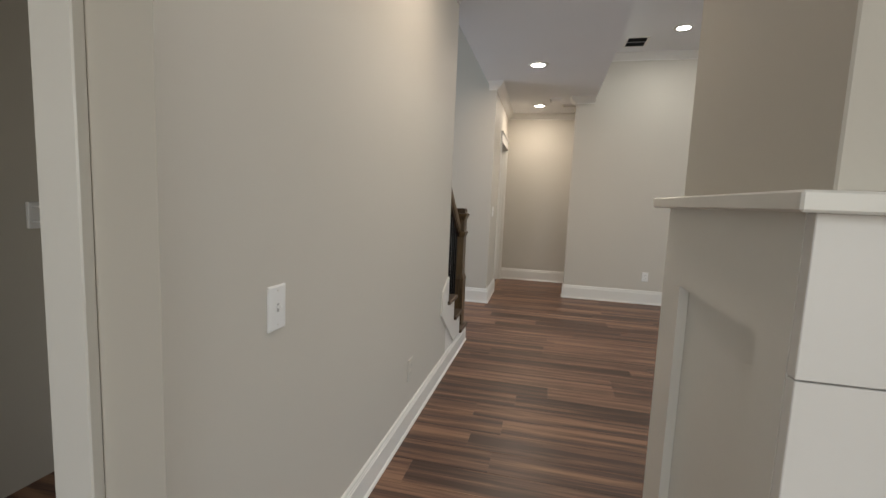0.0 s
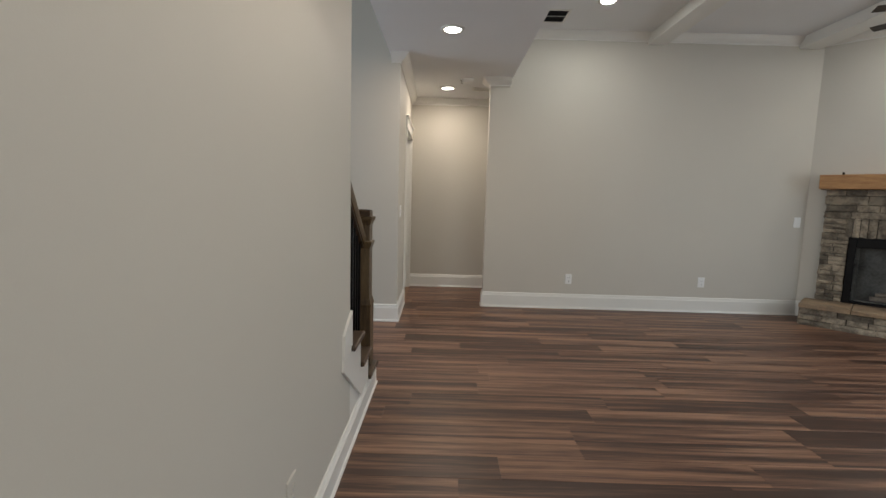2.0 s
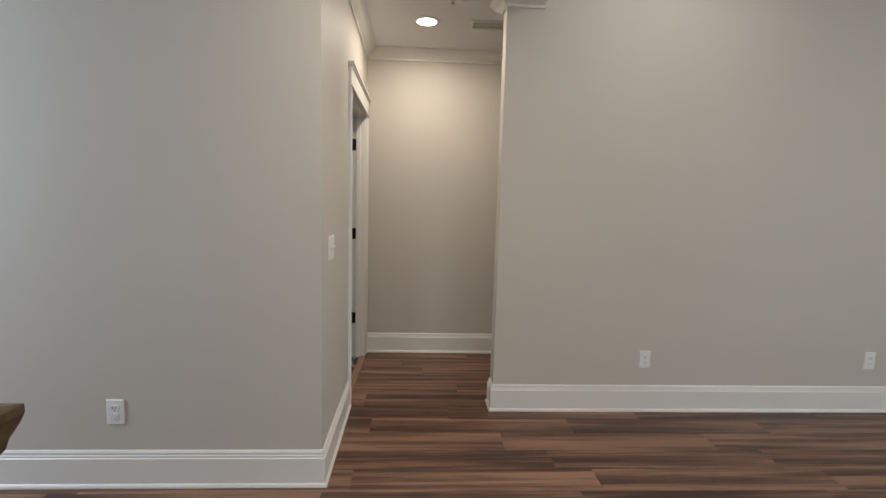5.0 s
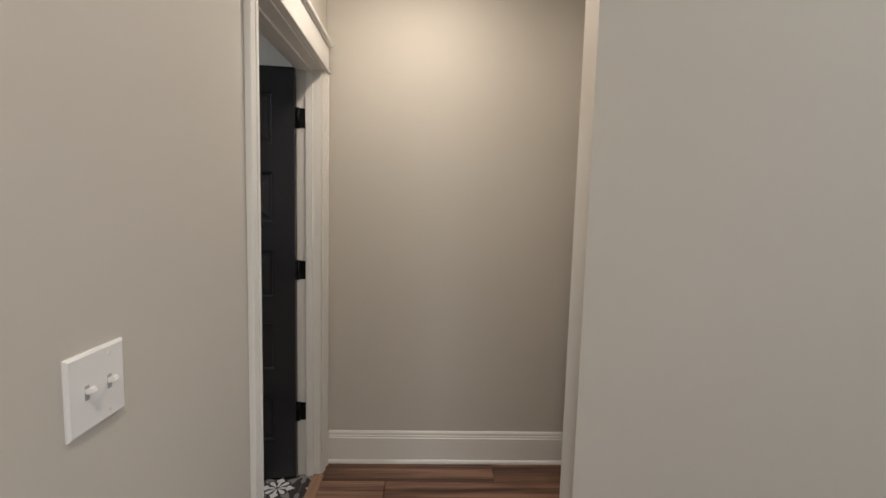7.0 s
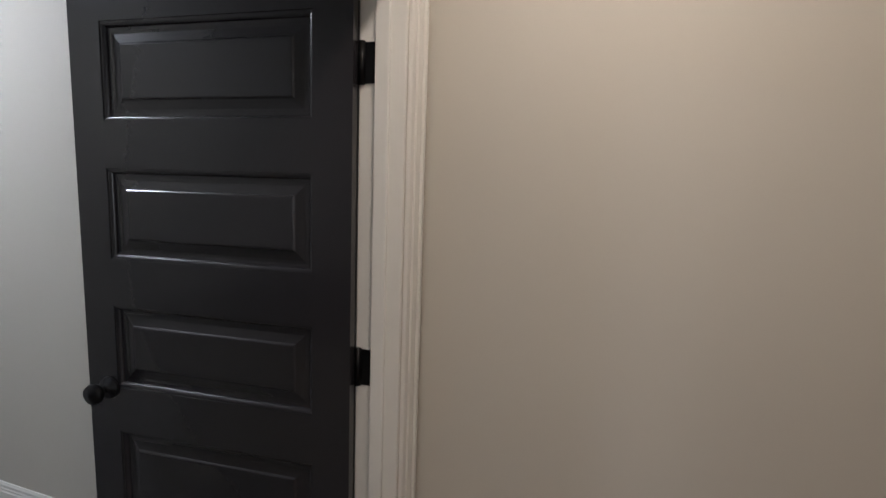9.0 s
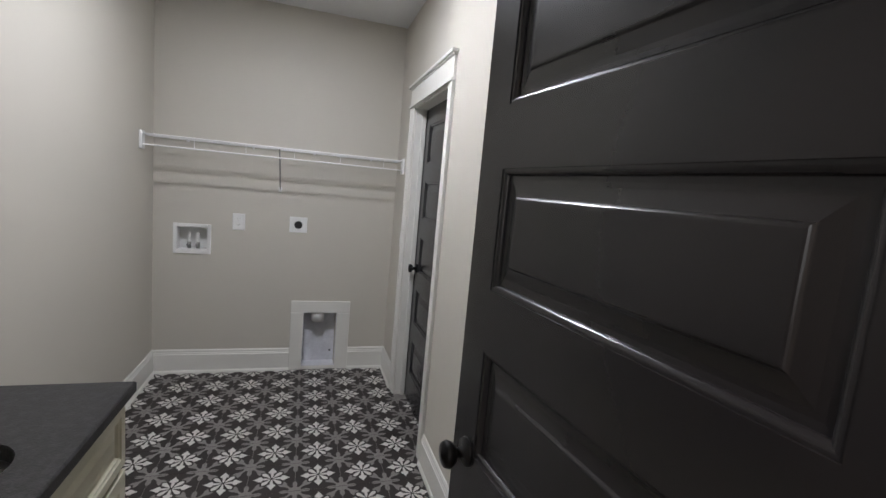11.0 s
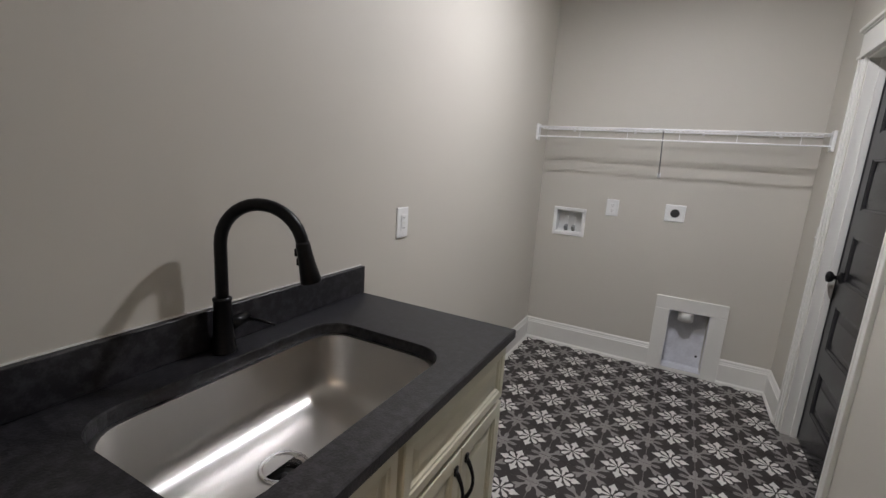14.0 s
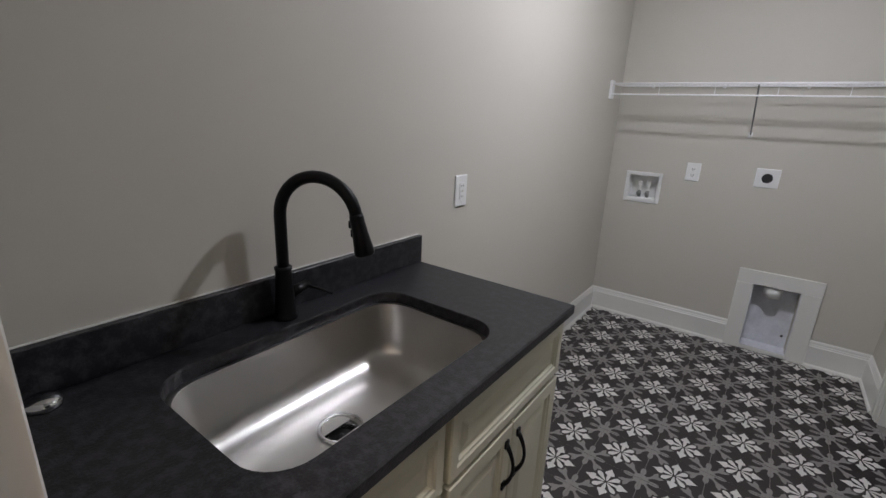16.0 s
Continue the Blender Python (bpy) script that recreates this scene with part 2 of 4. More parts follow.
def lathe(bm, profile, centre=(0, 0, 0), n=24):
    """Turns (radius, z) pairs about the vertical through centre."""
    prev = None
    for r, z in profile:
        cur = ring(bm, [(centre[0] + max(r, 1e-4) * math.cos(2 * math.pi * k / n), centre[1] + max(r, 1e-4) * math.sin(2 * math.pi * k / n), centre[2] + z) for k in range(n)])
        if prev:
            bridge(bm, prev, cur)
        prev = cur


def run(bm, profile, p0, p1, out, z=0.0):
    """A moulding: profile of (distance from the wall, height), drawn from p0 to p1; out: the way off the wall."""
    a = ring(bm, [(p0[0] + out[0] * d, p0[1] + out[1] * d, z + h) for d, h in profile])
    b = ring(bm, [(p1[0] + out[0] * d, p1[1] + out[1] * d, z + h) for d, h in profile])
    bridge(bm, a, b)
    bm.faces.new(a)
    bm.faces.new(b[::-1])


def link(name, bm, mat, smooth=False):
    bmesh.ops.recalc_face_normals(bm, faces=bm.faces)
    me = bpy.data.meshes.new(name)
    bm.to_mesh(me)
    bm.free()
    for m in (mat if isinstance(mat, (list, tuple)) else (mat,)):
        me.materials.append(m)
    if smooth:
        for p in me.polygons:
            p.use_smooth = True
    return new(name, me)


def structure(name, bm, mat, label="", category=""):
    return tagged(link(name, bm, mat), label, category, "", "structure")


def part(name, bm, mat, parent, label="", smooth=False):
    ob = link(name, bm, mat, smooth)
    ob.parent = parent
    return tagged(ob, label)


def thing(name, m, label, category, group="", kind=""):
    ob = new(name)
    ob.empty_display_size = 0.1
    ob.matrix_world = m
    return tagged(ob, label, category, group, kind)


def nested(bm, to, w0, h0, w1, h1, steps):
    """Stepped rectangle: steps of (inset, depth) from the outline inwards; to(a, b, depth) gives the place."""
    prev = None
    for s, d in steps:
        cur = ring(bm, [to(w0 + s, h0 + s, d), to(w1 - s, h0 + s, d), to(w1 - s, h1 - s, d), to(w0 + s, h1 - s, d)])
        if prev:
            bridge(bm, prev, cur)
        prev = cur
    bm.faces.new(prev)


# ---- plan ----
XL = -0.672            # hall wall
XC = -0.708            # corridor wall, with the laundry door
XA, XB = -0.686, -0.720   # its near and far ends, a little out of square
XW = -0.835             # its laundry side
XR = 0.248             # living room wall's end
YG, YF, YB = 5.315, 6.090, 7.213
YL, YR, XF = 5.612, 7.300, -4.270      # laundry walls
D0, D1, DH = 6.229, 7.095, 2.04        # laundry door opening
XE = 5.18              # living room's window wall
YS = -3.4              # wall behind
XO = -4.5              # stair hall's window wall
U0 = 3.94              # where the slanted fireplace wall begins

def xc(y):
    return XA + (XB - XA) * (y - YG) / (YB - YG)


def lean(bm, least=-0.80):
    """Turns what was built along x = XC onto the corridor wall's true line."""
    for v in bm.verts:
        if v.co.x > least:
            v.co.x += xc(v.co.y) - XC
    return bm


structure("wall_hall", boxes((XL - 0.115, 0.607, 0, XL, 3.030, FC)), WALL)
structure("wall_stair_back", lean(boxes((XO, YG, 0, XC, YL, FC))), WALL)
structure("wall_corridor", lean(boxes((XW, YL, 0, XC, D0, FC), (XW, D0, DH, XC, D1, FC), (XW, D1, 0, XC, YB, FC))), WALL)
structure("wall_back", boxes((XW, YB, 0, 3.2, YB + 0.30, 2.9)), WALL)
structure("wall_living", boxes((XR, YF, 0, U0, YF + 0.115, 3.4)), WALL)
structure("wall_corridor_end", boxes((3.2, YF + 0.115, 0, 3.3, YB + 0.3, 2.9)), WALL)
bm = bmesh.new()
corner = [(U0, YF), (XE, YF - (XE - U0)), (XE + 0.5, YF - (XE - U0)), (XE + 0.5, YF + 0.115), (U0, YF + 0.115)]
lo, hi = ring(bm, [(x, y, 0) for x, y in corner]), ring(bm, [(x, y, 3.4) for x, y in corner])
bridge(bm, lo, hi)
bm.faces.new(lo[::-1]), bm.faces.new(hi)
structure("wall_fireplace", bm, WALL)


def wall_with_window(name, axis, at, thick, lo, hi, top, w0, w1, s, h):
    rows = [(lo, 0, w0, top), (w1, 0, hi, top), (w0, 0, w1, s), (w0, h, w1, top)]
    bm = bmesh.new()
    for a0, z0, a1, z1 in rows:
        if axis == "x":
            box(bm, at, a0, z0, at + thick, a1, z1)
        else:
            box(bm, a0, at, z0, a1, at + thick, z1)
    return structure(name, bm, WALL)


# openings and frames are assumed, unseen, set round the added daylight fills
wall_with_window("wall_east", "x", XE, 0.15, YS, YF - (XE - U0), 3.4, 1.0, 3.4, 0.7, 2.5)
wall_with_window("wall_south", "y", YS - 0.15, 0.15, XO, XE, 3.4, -1.7, 2.9, 0.7, 2.5)
wall_with_window("wall_west", "x", XO - 0.15, 0.15, YS, YL, FC, 3.75, 5.15, 0.7, 3.1)
for nm, bm in (("unseen_window_1", boxes((XE + 0.05, 1.0, 0.7, XE + 0.10, 1.06, 2.5), (XE + 0.05, 3.34, 0.7, XE + 0.10, 3.4, 2.5), (XE + 0.05, 1.06, 0.7, XE + 0.10, 3.34, 0.76), (XE + 0.05, 1.06, 2.44, XE + 0.10, 3.34, 2.5), (XE + 0.05, 2.17, 0.76, XE + 0.10, 2.23, 2.44))),
               ("unseen_window_2", boxes((-1.7, YS - 0.10, 0.7, -1.64, YS - 0.05, 2.5), (2.84, YS - 0.10, 0.7, 2.9, YS - 0.05, 2.5), (-1.64, YS - 0.10, 0.7, 2.84, YS - 0.05, 0.76), (-1.64, YS - 0.10, 2.44, 2.84, YS - 0.05, 2.5), (0.57, YS - 0.10, 0.76, 0.63, YS - 0.05, 2.44))),
               ("unseen_window_3", boxes((XO - 0.10, 3.75, 0.7, XO - 0.05, 3.81, 3.1), (XO - 0.10, 5.09, 0.7, XO - 0.05, 5.15, 3.1), (XO - 0.10, 3.81, 0.7, XO - 0.05, 5.09, 0.76), (XO - 0.10, 3.81, 3.04, XO - 0.05, 5.09, 3.1)))):
    structure(nm, bm, TRIM, "assumed white window frame, out of view", "window")

# pantry beside the hall, and the wall that closes it
structure("wall_pantry", boxes((-2.1, 1.62, 0, XL - 0.115, 1.72, FC), (-2.1, 0.722, 0, -2.0, 1.62, FC), (-1.76, 0.607, 2.05, XL - 0.115, 0.722, FC), (-0.918, 0.607, 0, XL - 0.115, 0.722, 2.05), (-4.5, 0.607, 0, -1.76, 0.722, FC)), WALL)
structure("wall_stair", boxes((-1.87, 1.72, 0, -1.77, 3.55, FC)), WALL)

structure("ceiling", boxes((XL - 0.115, 3.0, HC, XL, YG, HC + 0.02), (XL, YS, HC, 0.478, YB, HC + 0.02), (0.478, YF + 0.115, HC, 3.2, YB, HC + 0.02), (0.478, YS, HC, 0.488, YF, LC)), CEIL)
structure("ceiling_living", boxes((0.488, YS, LC, XE, YF, LC + 0.05)), CEIL)
structure("ceiling_laundry", boxes((XF, YL, UC, XW, YR, UC + 0.05)), CEIL)
structure("ceiling_stair", boxes((XO, 0.607, FC, XL, YG, FC + 0.05), (XO, YS, HC, XL, 0.607, HC + 0.05)), CEIL)
structure("wall_bulkhead", boxes((XL - 0.115, 3.0, HC + 0.02, XL, YG, FC)), WALL)

structure("wall_laundry_far", boxes((XF - 0.15, YL, 0, XF, 5.758, UC), (XF - 0.15, 5.758, 0, XF, 5.961, 0.918), (XF - 0.15, 5.758, 1.088, XF, 5.961, UC), (XF - 0.15, 5.961, 0, XF, 6.647, UC),
                                   (XF - 0.15, 6.647, 0.463, XF, 6.897, UC), (XF - 0.15, 6.897, 0, XF, YR, UC), (XF - 0.16, YL, 0, XF - 0.15, YR, UC)), WALL)
E0, E1 = -3.76, -3.00
structure("wall_laundry_side", boxes((XF - 0.15, YR, 0, E0, YR + 0.115, UC), (E1, YR, 0, XW, YR + 0.115, UC), (E0, YR, DH, E1, YR + 0.115, UC)), WALL)
structure("wall_beyond", boxes((XF, YR + 0.9, 0, -2.4, YR + 1.0, UC), (XF - 0.1, YR + 0.115, 0, XF, YR + 0.9, UC), (-2.4, YR + 0.115, 0, -2.3, YR + 0.9, UC), (XF, YR + 0.115, UC, -2.4, YR + 0.9, UC + 0.05)), WALL)

# ---- mouldings ----
BASE = [(0, 0), (0.026, 0), (0.026, 0.006), (0.023, 0.014), (0.0165, 0.020), (0.0165, 0.139), (0.0125, 0.143), (0.0125, 0.151), (0.0095, 0.155), (0.0095, 0.166), (0.004, 0.176), (0, 0.176)]
CROWN = [(0, 0), (0.082, 0), (0.082, -0.010), (0.076, -0.013), (0.068, -0.024), (0.055, -0.042), (0.038, -0.057), (0.020, -0.068), (0.012, -0.072), (0.012, -0.086), (0, -0.086)]


def trim_runs(name, profile, z, *rows):
    bm = bmesh.new()
    for p0, p1, out in rows:
        run(bm, profile, p0, p1, out, z)
    return structure(name, bm, TRIM, "white painted moulding along the wall", "trim")


def mitred(bm, profile, z, points, outs):
    """One moulding round several square corners: a point at each end and corner, the way off the wall for each stretch."""
    prev = None
    for i, (x, y) in enumerate(points):
        ways = outs[max(i - 1, 0):i + 1] if 0 < i < len(points) - 1 else [outs[0 if i == 0 else -1]]
        ox, oy = sum(w[0] for w in ways), sum(w[1] for w in ways)
        cur = ring(bm, [(x + ox * d, y + oy * d, z + h) for d, h in profile])
        if prev:
            bridge(bm, prev, cur)
        else:
            bm.faces.new(cur)
        prev = cur
    bm.faces.new(prev[::-1])


def corner_trim(name, profile, z, *chains):
    bm = bmesh.new()
    for points, outs in chains:
        mitred(bm, profile, z, points, outs)
    return structure(name, bm, TRIM, "white painted moulding round the wall corners", "trim")


S2 = math.sqrt(0.5)
W, E, N, S = (-1, 0), (1, 0), (0, 1), (0, -1)
LOWBASE = [(d, h * 0.74) for d, h in BASE]
trim_runs("baseboard_hall", LOWBASE, 0, ((XL, 0.62), (XL, 3.80), E))
corner_trim("baseboard", BASE, 0, ([(XO, YG), (XA, YG), (xc(D0), D0 - 0.093)], [S, E]), ([(XB, YB), (3.2, YB)], [S]),
            ([(U0 - 0.007, YF), (XR, YF), (XR, YF + 0.115), (3.2, YF + 0.115)], [S, W, N]))
trim_runs("baseboard_living", BASE, 0, ((U0, YF), (U0 + 0.16 * S2, YF - 0.16 * S2), (-S2, -S2)), ((XE, YF - (XE - U0)), (XE, YS), W), ((XO, YS), (XE, YS), N))
corner_trim("baseboard_laundry", BASE, 0, ([(-2.06, YL), (XF, YL), (XF, 6.552)], [N, E]), ([(XF, 7.002), (XF, YR), (E0 - 0.093, YR)], [E, S]), ([(E1 + 0.093, YR), (XW, YR)], [S]))
trim_runs("crown_moulding_hall", CROWN, HC, ((XL, YS), (XL, 3.0), E))
corner_trim("crown_moulding", CROWN, HC, ([(XL - 0.10, YG), (XA, YG), (XB, YB), (3.2, YB)], [S, E, S]),
            ([(0.476, YF), (XR, YF), (XR, YF + 0.115), (3.2, YF + 0.115)], [S, W, N]))
trim_runs("crown_moulding_living", CROWN, LC, ((0.488, YF), (U0 + 0.04, YF), S), ((U0, YF), (XE, YF - (XE - U0)), (-S2, -S2)), ((XE, YF - (XE - U0)), (XE, YS), W), ((0.488, YS), (0.488, YF), E))


def casing(name, to, a0, a1, top, bend=None):
    """Flat side casings, stepped head with cap and bead; to(a, depth, z) gives the place."""
    bm = bmesh.new()
    def slab(b0, b1, d, z0, z1):
        p, q = to(b0, 0, z0), to(b1, d, z1)
        box(bm, min(p[0], q[0]), min(p[1], q[1]), z0, max(p[0], q[0]), max(p[1], q[1]), z1, bevel=0.002)
    for inner, way in ((a0 - 0.006, -1), (a1 + 0.006, 1)):
        for w0, w1, d in ((0.0, 0.026, 0.011), (0.026, 0.033, 0.0155), (0.033, 0.068, 0.013), (0.068, 0.086, 0.019)):
            b0, b1 = sorted((inner + way * w0, inner + way * w1))
            slab(b0, b1, d, 0, top)
    slab(a0 - 0.098, a1 + 0.098, 0.026, top, top + 0.014)
    slab(a0 - 0.092, a1 + 0.092, 0.017, top + 0.014, top + 0.122)
    slab(a0 - 0.098, a1 + 0.098, 0.024, top + 0.122, top + 0.132)
    slab(a0 - 0.106, a1 + 0.106, 0.036, top + 0.132, top + 0.150)
    if bend:
        bend(bm)
    return structure(name, bm, TRIM, "white flat door casing with a stepped head", "trim")


casing("trim_laundry_door", lambda a, d, z: (XC + d, a, z), D0, D1 - 0.005, DH, lean)
casing("trim_side_door", lambda a, d, z: (a, YR - d, z), E0, E1, DH)
bm = boxes((XW - 0.007, D0, 0, XC, D0 + 0.012, DH), (XW, D1 - 0.012, 0, XC, D1, DH), (XW, D0 + 0.012, DH - 0.012, XC, D1 - 0.012, DH),
           (XW + 0.020, D0 + 0.012, 0, XW + 0.065, D0 + 0.026, DH - 0.012), (XW + 0.045, D1 - 0.024, 0, XW + 0.08, D1 - 0.012, DH - 0.012), (XW + 0.045, D0 + 0.024, DH - 0.024, XW + 0.08, D1 - 0.024, DH - 0.012), bevel=0.0015)
structure("jamb_laundry_door", lean(bm, -0.72), TRIM, "white door jamb with stop", "trim")
structure("trim_laundry_inside", boxes((XW - 0.018, D1 + 0.006, 0, XW, D1 + 0.092, DH), (XW - 0.018, D0 - 0.02, DH + 0.004, XW, D1 + 0.092, DH + 0.15), bevel=0.002), TRIM)
bm = boxes((E0, YR, 0, E0 + 0.012, YR + 0.115, DH), (E1 - 0.012, YR, 0, E1, YR + 0.115, DH), (E0 + 0.012, YR, DH - 0.012, E1 - 0.012, YR + 0.115, DH), (E0 + 0.012, YR + 0.045, 0, E0 + 0.024, YR + 0.075, DH - 0.012), (E1 - 0.024, YR + 0.045, 0, E1 - 0.012, YR + 0.075, DH - 0.012), bevel=0.0015)
structure("jamb_side_door", bm, TRIM, "white door jamb with stop", "trim")
structure("trim_pantry", boxes((-0.918, 0.587, 0, -0.836, 0.607, 2.05), (-0.836, 0.581, 0, -0.817, 0.607, 2.05), (-0.930, 0.592, 0, -0.918, 0.722, 2.05), (-1.86, 0.585, 2.05, -0.817, 0.607, 2.2), bevel=0.003), TRIM, "white door casing at the pantry", "trim")

bm = bmesh.new()
for x0, x1 in ((1.975, 2.18), (3.65, 3.89)):
    box(bm, x0, YS, 3.012, x1, YF, LC, bevel=0.004)
structure("ceiling_beams", bm, TRIM, "painted box beams across the ceiling", "beam")

# ---- living room and hall things ----
def can_light(x, y, z, lens):
    t = thing("recessed_light", pose(x, y, z), "lit round recessed ceiling light with a white trim ring", "ceiling light", "recessed ceiling lights")
    bm = bmesh.new()
    lathe(bm, [(0.068, 0.0), (0.098, 0.0), (0.098, -0.004), (0.092, -0.008), (0.070, -0.009), (0.068, -0.004), (0.068, 0.0)], n=32)
    part("trim_ring", bm, TRIM, t, smooth=True)
    bm = bmesh.new()
    lathe(bm, [(0.0, -0.010), (0.04, -0.0095), (0.069, -0.006), (0.069, -0.001), (0.0, -0.001)], n=32)
    part("lens", bm, lens, t, "glowing white lens", smooth=True)


# fixtures for the first six only; the pair at y = 2.2 is assumed
for x, y, z, col, watts in CANS_AND_FILLS[:6]:
    can_light(x, y, z, LENS)


def vent(name, x, y, z, w, d, label, dark):
    t = thing(name, pose(x, y, z), label, "air vent")
    part("frame", boxes((-w / 2, -d / 2, -0.008, w / 2, -d / 2 + 0.025, 0), (-w / 2, d / 2 - 0.025, -0.008, w / 2, d / 2, 0), (-w / 2, -d / 2 + 0.025, -0.008, -w / 2 + 0.025, d / 2 - 0.025, 0), (w / 2 - 0.025, -d / 2 + 0.025, -0.008, w / 2, d / 2 - 0.025, 0), (-w / 2 + 0.025, -0.008, -0.007, w / 2 - 0.025, 0.008, -0.001), bevel=0.001), TRIM, t)
    # a thin sheet; dark colour gives the shade of the duct behind
    part("backing", boxes((-w / 2 + 0.02, -d / 2 + 0.02, -0.0025, w / 2 - 0.02, d / 2 - 0.02, -0.0005)), SLOT if dark else PLASTIC, t, "dark sheet for the shade in the duct opening" if dark else "")
    n = max(4, int((d - 0.06) / 0.02))
    for k in range(n):
        yy = -d / 2 + 0.03 + (d - 0.06) * (k + 0.5) / n
        bm = bmesh.new()
        box(bm, -w / 2 + 0.025, -0.006, -0.001, w / 2 - 0.025, 0.006, 0.0)
        bmesh.ops.rotate(bm, verts=bm.verts, cent=(0, 0, 0), matrix=Matrix.Rotation(radians(35), 3, "X"))
        bmesh.ops.translate(bm, verts=bm.verts, vec=(0, yy, -0.0055))
        part("slat", bm, SLOT if dark else TRIM, t)


vent("ceiling_vent", 0.84, 5.66, LC, 0.25, 0.33, "dark slatted air return in the living room ceiling", True)
vent("ceiling_register", 0.22, 6.60, HC, 0.30, 0.16, "white slatted air register in the corridor ceiling", False)
t = thing("smoke_detector", pose(-0.008, 6.16, HC), "round white smoke detector on the corridor ceiling", "smoke detector")
bm = bmesh.new()
lathe(bm, [(0.0, 0.0), (0.068, 0.0), (0.068, -0.012), (0.060, -0.016), (0.058, -0.030), (0.045, -0.038), (0.0, -0.040)], n=28)
part("housing", bm, PLASTIC, t, smooth=True)
part("test_button", boxes((-0.012, -0.012, -0.043, 0.012, 0.012, -0.037), bevel=0.002), TRIM, t)
t = thing("ceiling_sensor", pose(-0.075, 6.20, HC), "small chrome sensor head on the corridor ceiling", "sensor")
bm = bmesh.new()
lathe(bm, [(0.0, 0.0), (0.022, 0.0), (0.020, -0.006), (0.008, -0.010), (0.008, -0.035), (0.014, -0.038), (0.0, -0.040)], n=18)
part("body", bm, CHROME, t, smooth=True)


def plate(name, m, label, category, kind_of, gangs=1, w=0.075, h=0.118, group="", paint=None):
    face = paint or PLASTIC
    """Wall plate in its own frame: x along the wall, y off it, z up."""
    t = thing(name, m, label, category, group)
    bm = bmesh.new()
    def to(a, b, d):
        return (a, d, b)
    nested(bm, to, -w / 2, -h / 2, w / 2, h / 2, [(0, 0), (0.0, 0.004), (0.004, 0.0065)])
    part("cover", bm, face, t)
    for g in range(gangs):
        cx = (g - (gangs - 1) / 2) * 0.046
        if kind_of == "toggle":
            # no hole is cut: a grey strip carries the slot's shade
            part("switch_slot_shade", boxes((cx - 0.0045, 0.0066, -0.011, cx + 0.0045, 0.0069, 0.011)), SLOTGREY, t)
            bm = boxes((cx - 0.0045, 0.007, -0.003, cx + 0.0045, 0.020, 0.006), bevel=0.001)
            bmesh.ops.rotate(bm, verts=bm.verts, cent=(cx, 0.007, 0), matrix=Matrix.Rotation(radians(22), 3, "X"))
            part("toggle", bm, PLASTIC, t)
        elif kind_of == "outlet":
            for zz in (-0.020, 0.020):
                bm = bmesh.new()
                box(bm, cx - 0.017, 0.0066, zz - 0.014, cx + 0.017, 0.0095, zz + 0.014, bevel=0.0025)
                part("socket", bm, face, t)
                for sx, sz, sw, sh in ((-0.0072, 0.0025, 0.0012, 0.0045), (0.0072, 0.002, 0.0012, 0.004), (0.0, -0.008, 0.0025, 0.002)):
                    # thin raised strips coloured as the shade in the socket holes
                    part("slot_shade", boxes((cx + sx - sw, 0.0096, zz + sz - sh, cx + sx + sw, 0.0100, zz + sz + sh)), SLOTGREY if paint else SLOT, t)
        elif kind_of == "gfci":
            part("socket", boxes((cx - 0.0165, 0.0066, -0.033, cx + 0.0165, 0.0095, 0.033), bevel=0.001), PLASTIC, t)
            for sx in (-0.006, 0.006):
                for zz in (-0.021, 0.021):
                    # socket holes again as dark strips, their shade in the colour
                    part("slot_shade", boxes((cx + sx - 0.0013, 0.0096, zz - 0.004, cx + sx + 0.0013, 0.0100, zz + 0.004)), SLOT, t)
                part("test_button", boxes((cx + sx - 0.005, 0.0096, -0.004, cx + sx + 0.005, 0.0108, 0.004)), TRIM, t)
        elif kind_of == "blank":
            part("insert", boxes((cx - 0.016, 0.0066, -0.033, cx + 0.016, 0.0085, 0.033), bevel=0.001), PLASTIC, t)
    for zz in ((-0.045, 0.045) if kind_of != "outlet" else (0.0,)):
        bm = bmesh.new()
        tube(bm, [((0 - (gangs - 1) / 2) * 0.046, 0.0064, zz), ((0 - (gangs - 1) / 2) * 0.046, 0.0075, zz)], 0.0028, 8)
        part("screw", bm, TRIM, t)
    return t


# frames for plates: the wall's way off is local +y
FACE_E, FACE_S, FACE_N = -90, 180, 0
plate("light_switch", pose(XL, 0.960, 0.937, 0, 0, FACE_E), "white single toggle switch on the hall wall", "light switch", "toggle")
plate("wall_outlet", pose(XL, 2.171, 0.322, 0, 0, FACE_E), "wall-coloured duplex outlet low on the hall wall", "outlet", "outlet", group="wall outlets", paint=WALL)
plate("wall_outlet", pose(1.249, YF, 0.352, 0, 0, FACE_S), "white duplex outlet on the living room wall", "outlet", "outlet", group="wall outlets")
plate("wall_outlet", pose(2.808, YF, 0.356, 0, 0, FACE_S), "white duplex outlet on the living room wall", "outlet", "outlet", group="wall outlets")
plate("light_switch", pose(3.851, YF, 1.090, 0, 0, FACE_S), "white switch plate beside the stone fireplace", "light switch", "blank")
plate("wall_outlet", pose(-1.62, YG, 0.36, 0, 0, FACE_S), "white duplex outlet behind the stair railing", "outlet", "outlet", group="wall outlets")
plate("double_switch", pose(xc(5.535), 5.535, 1.112, 0, 0, FACE_E), "white double toggle switch by the laundry door", "light switch", "toggle", 2, 0.118, 0.118)
plate("wall_outlet", pose(-2.280, YL, 1.151, 0, 0, FACE_N), "white outlet with test buttons above the counter end", "outlet", "gfci", group="laundry outlets", w=0.08, h=0.125)
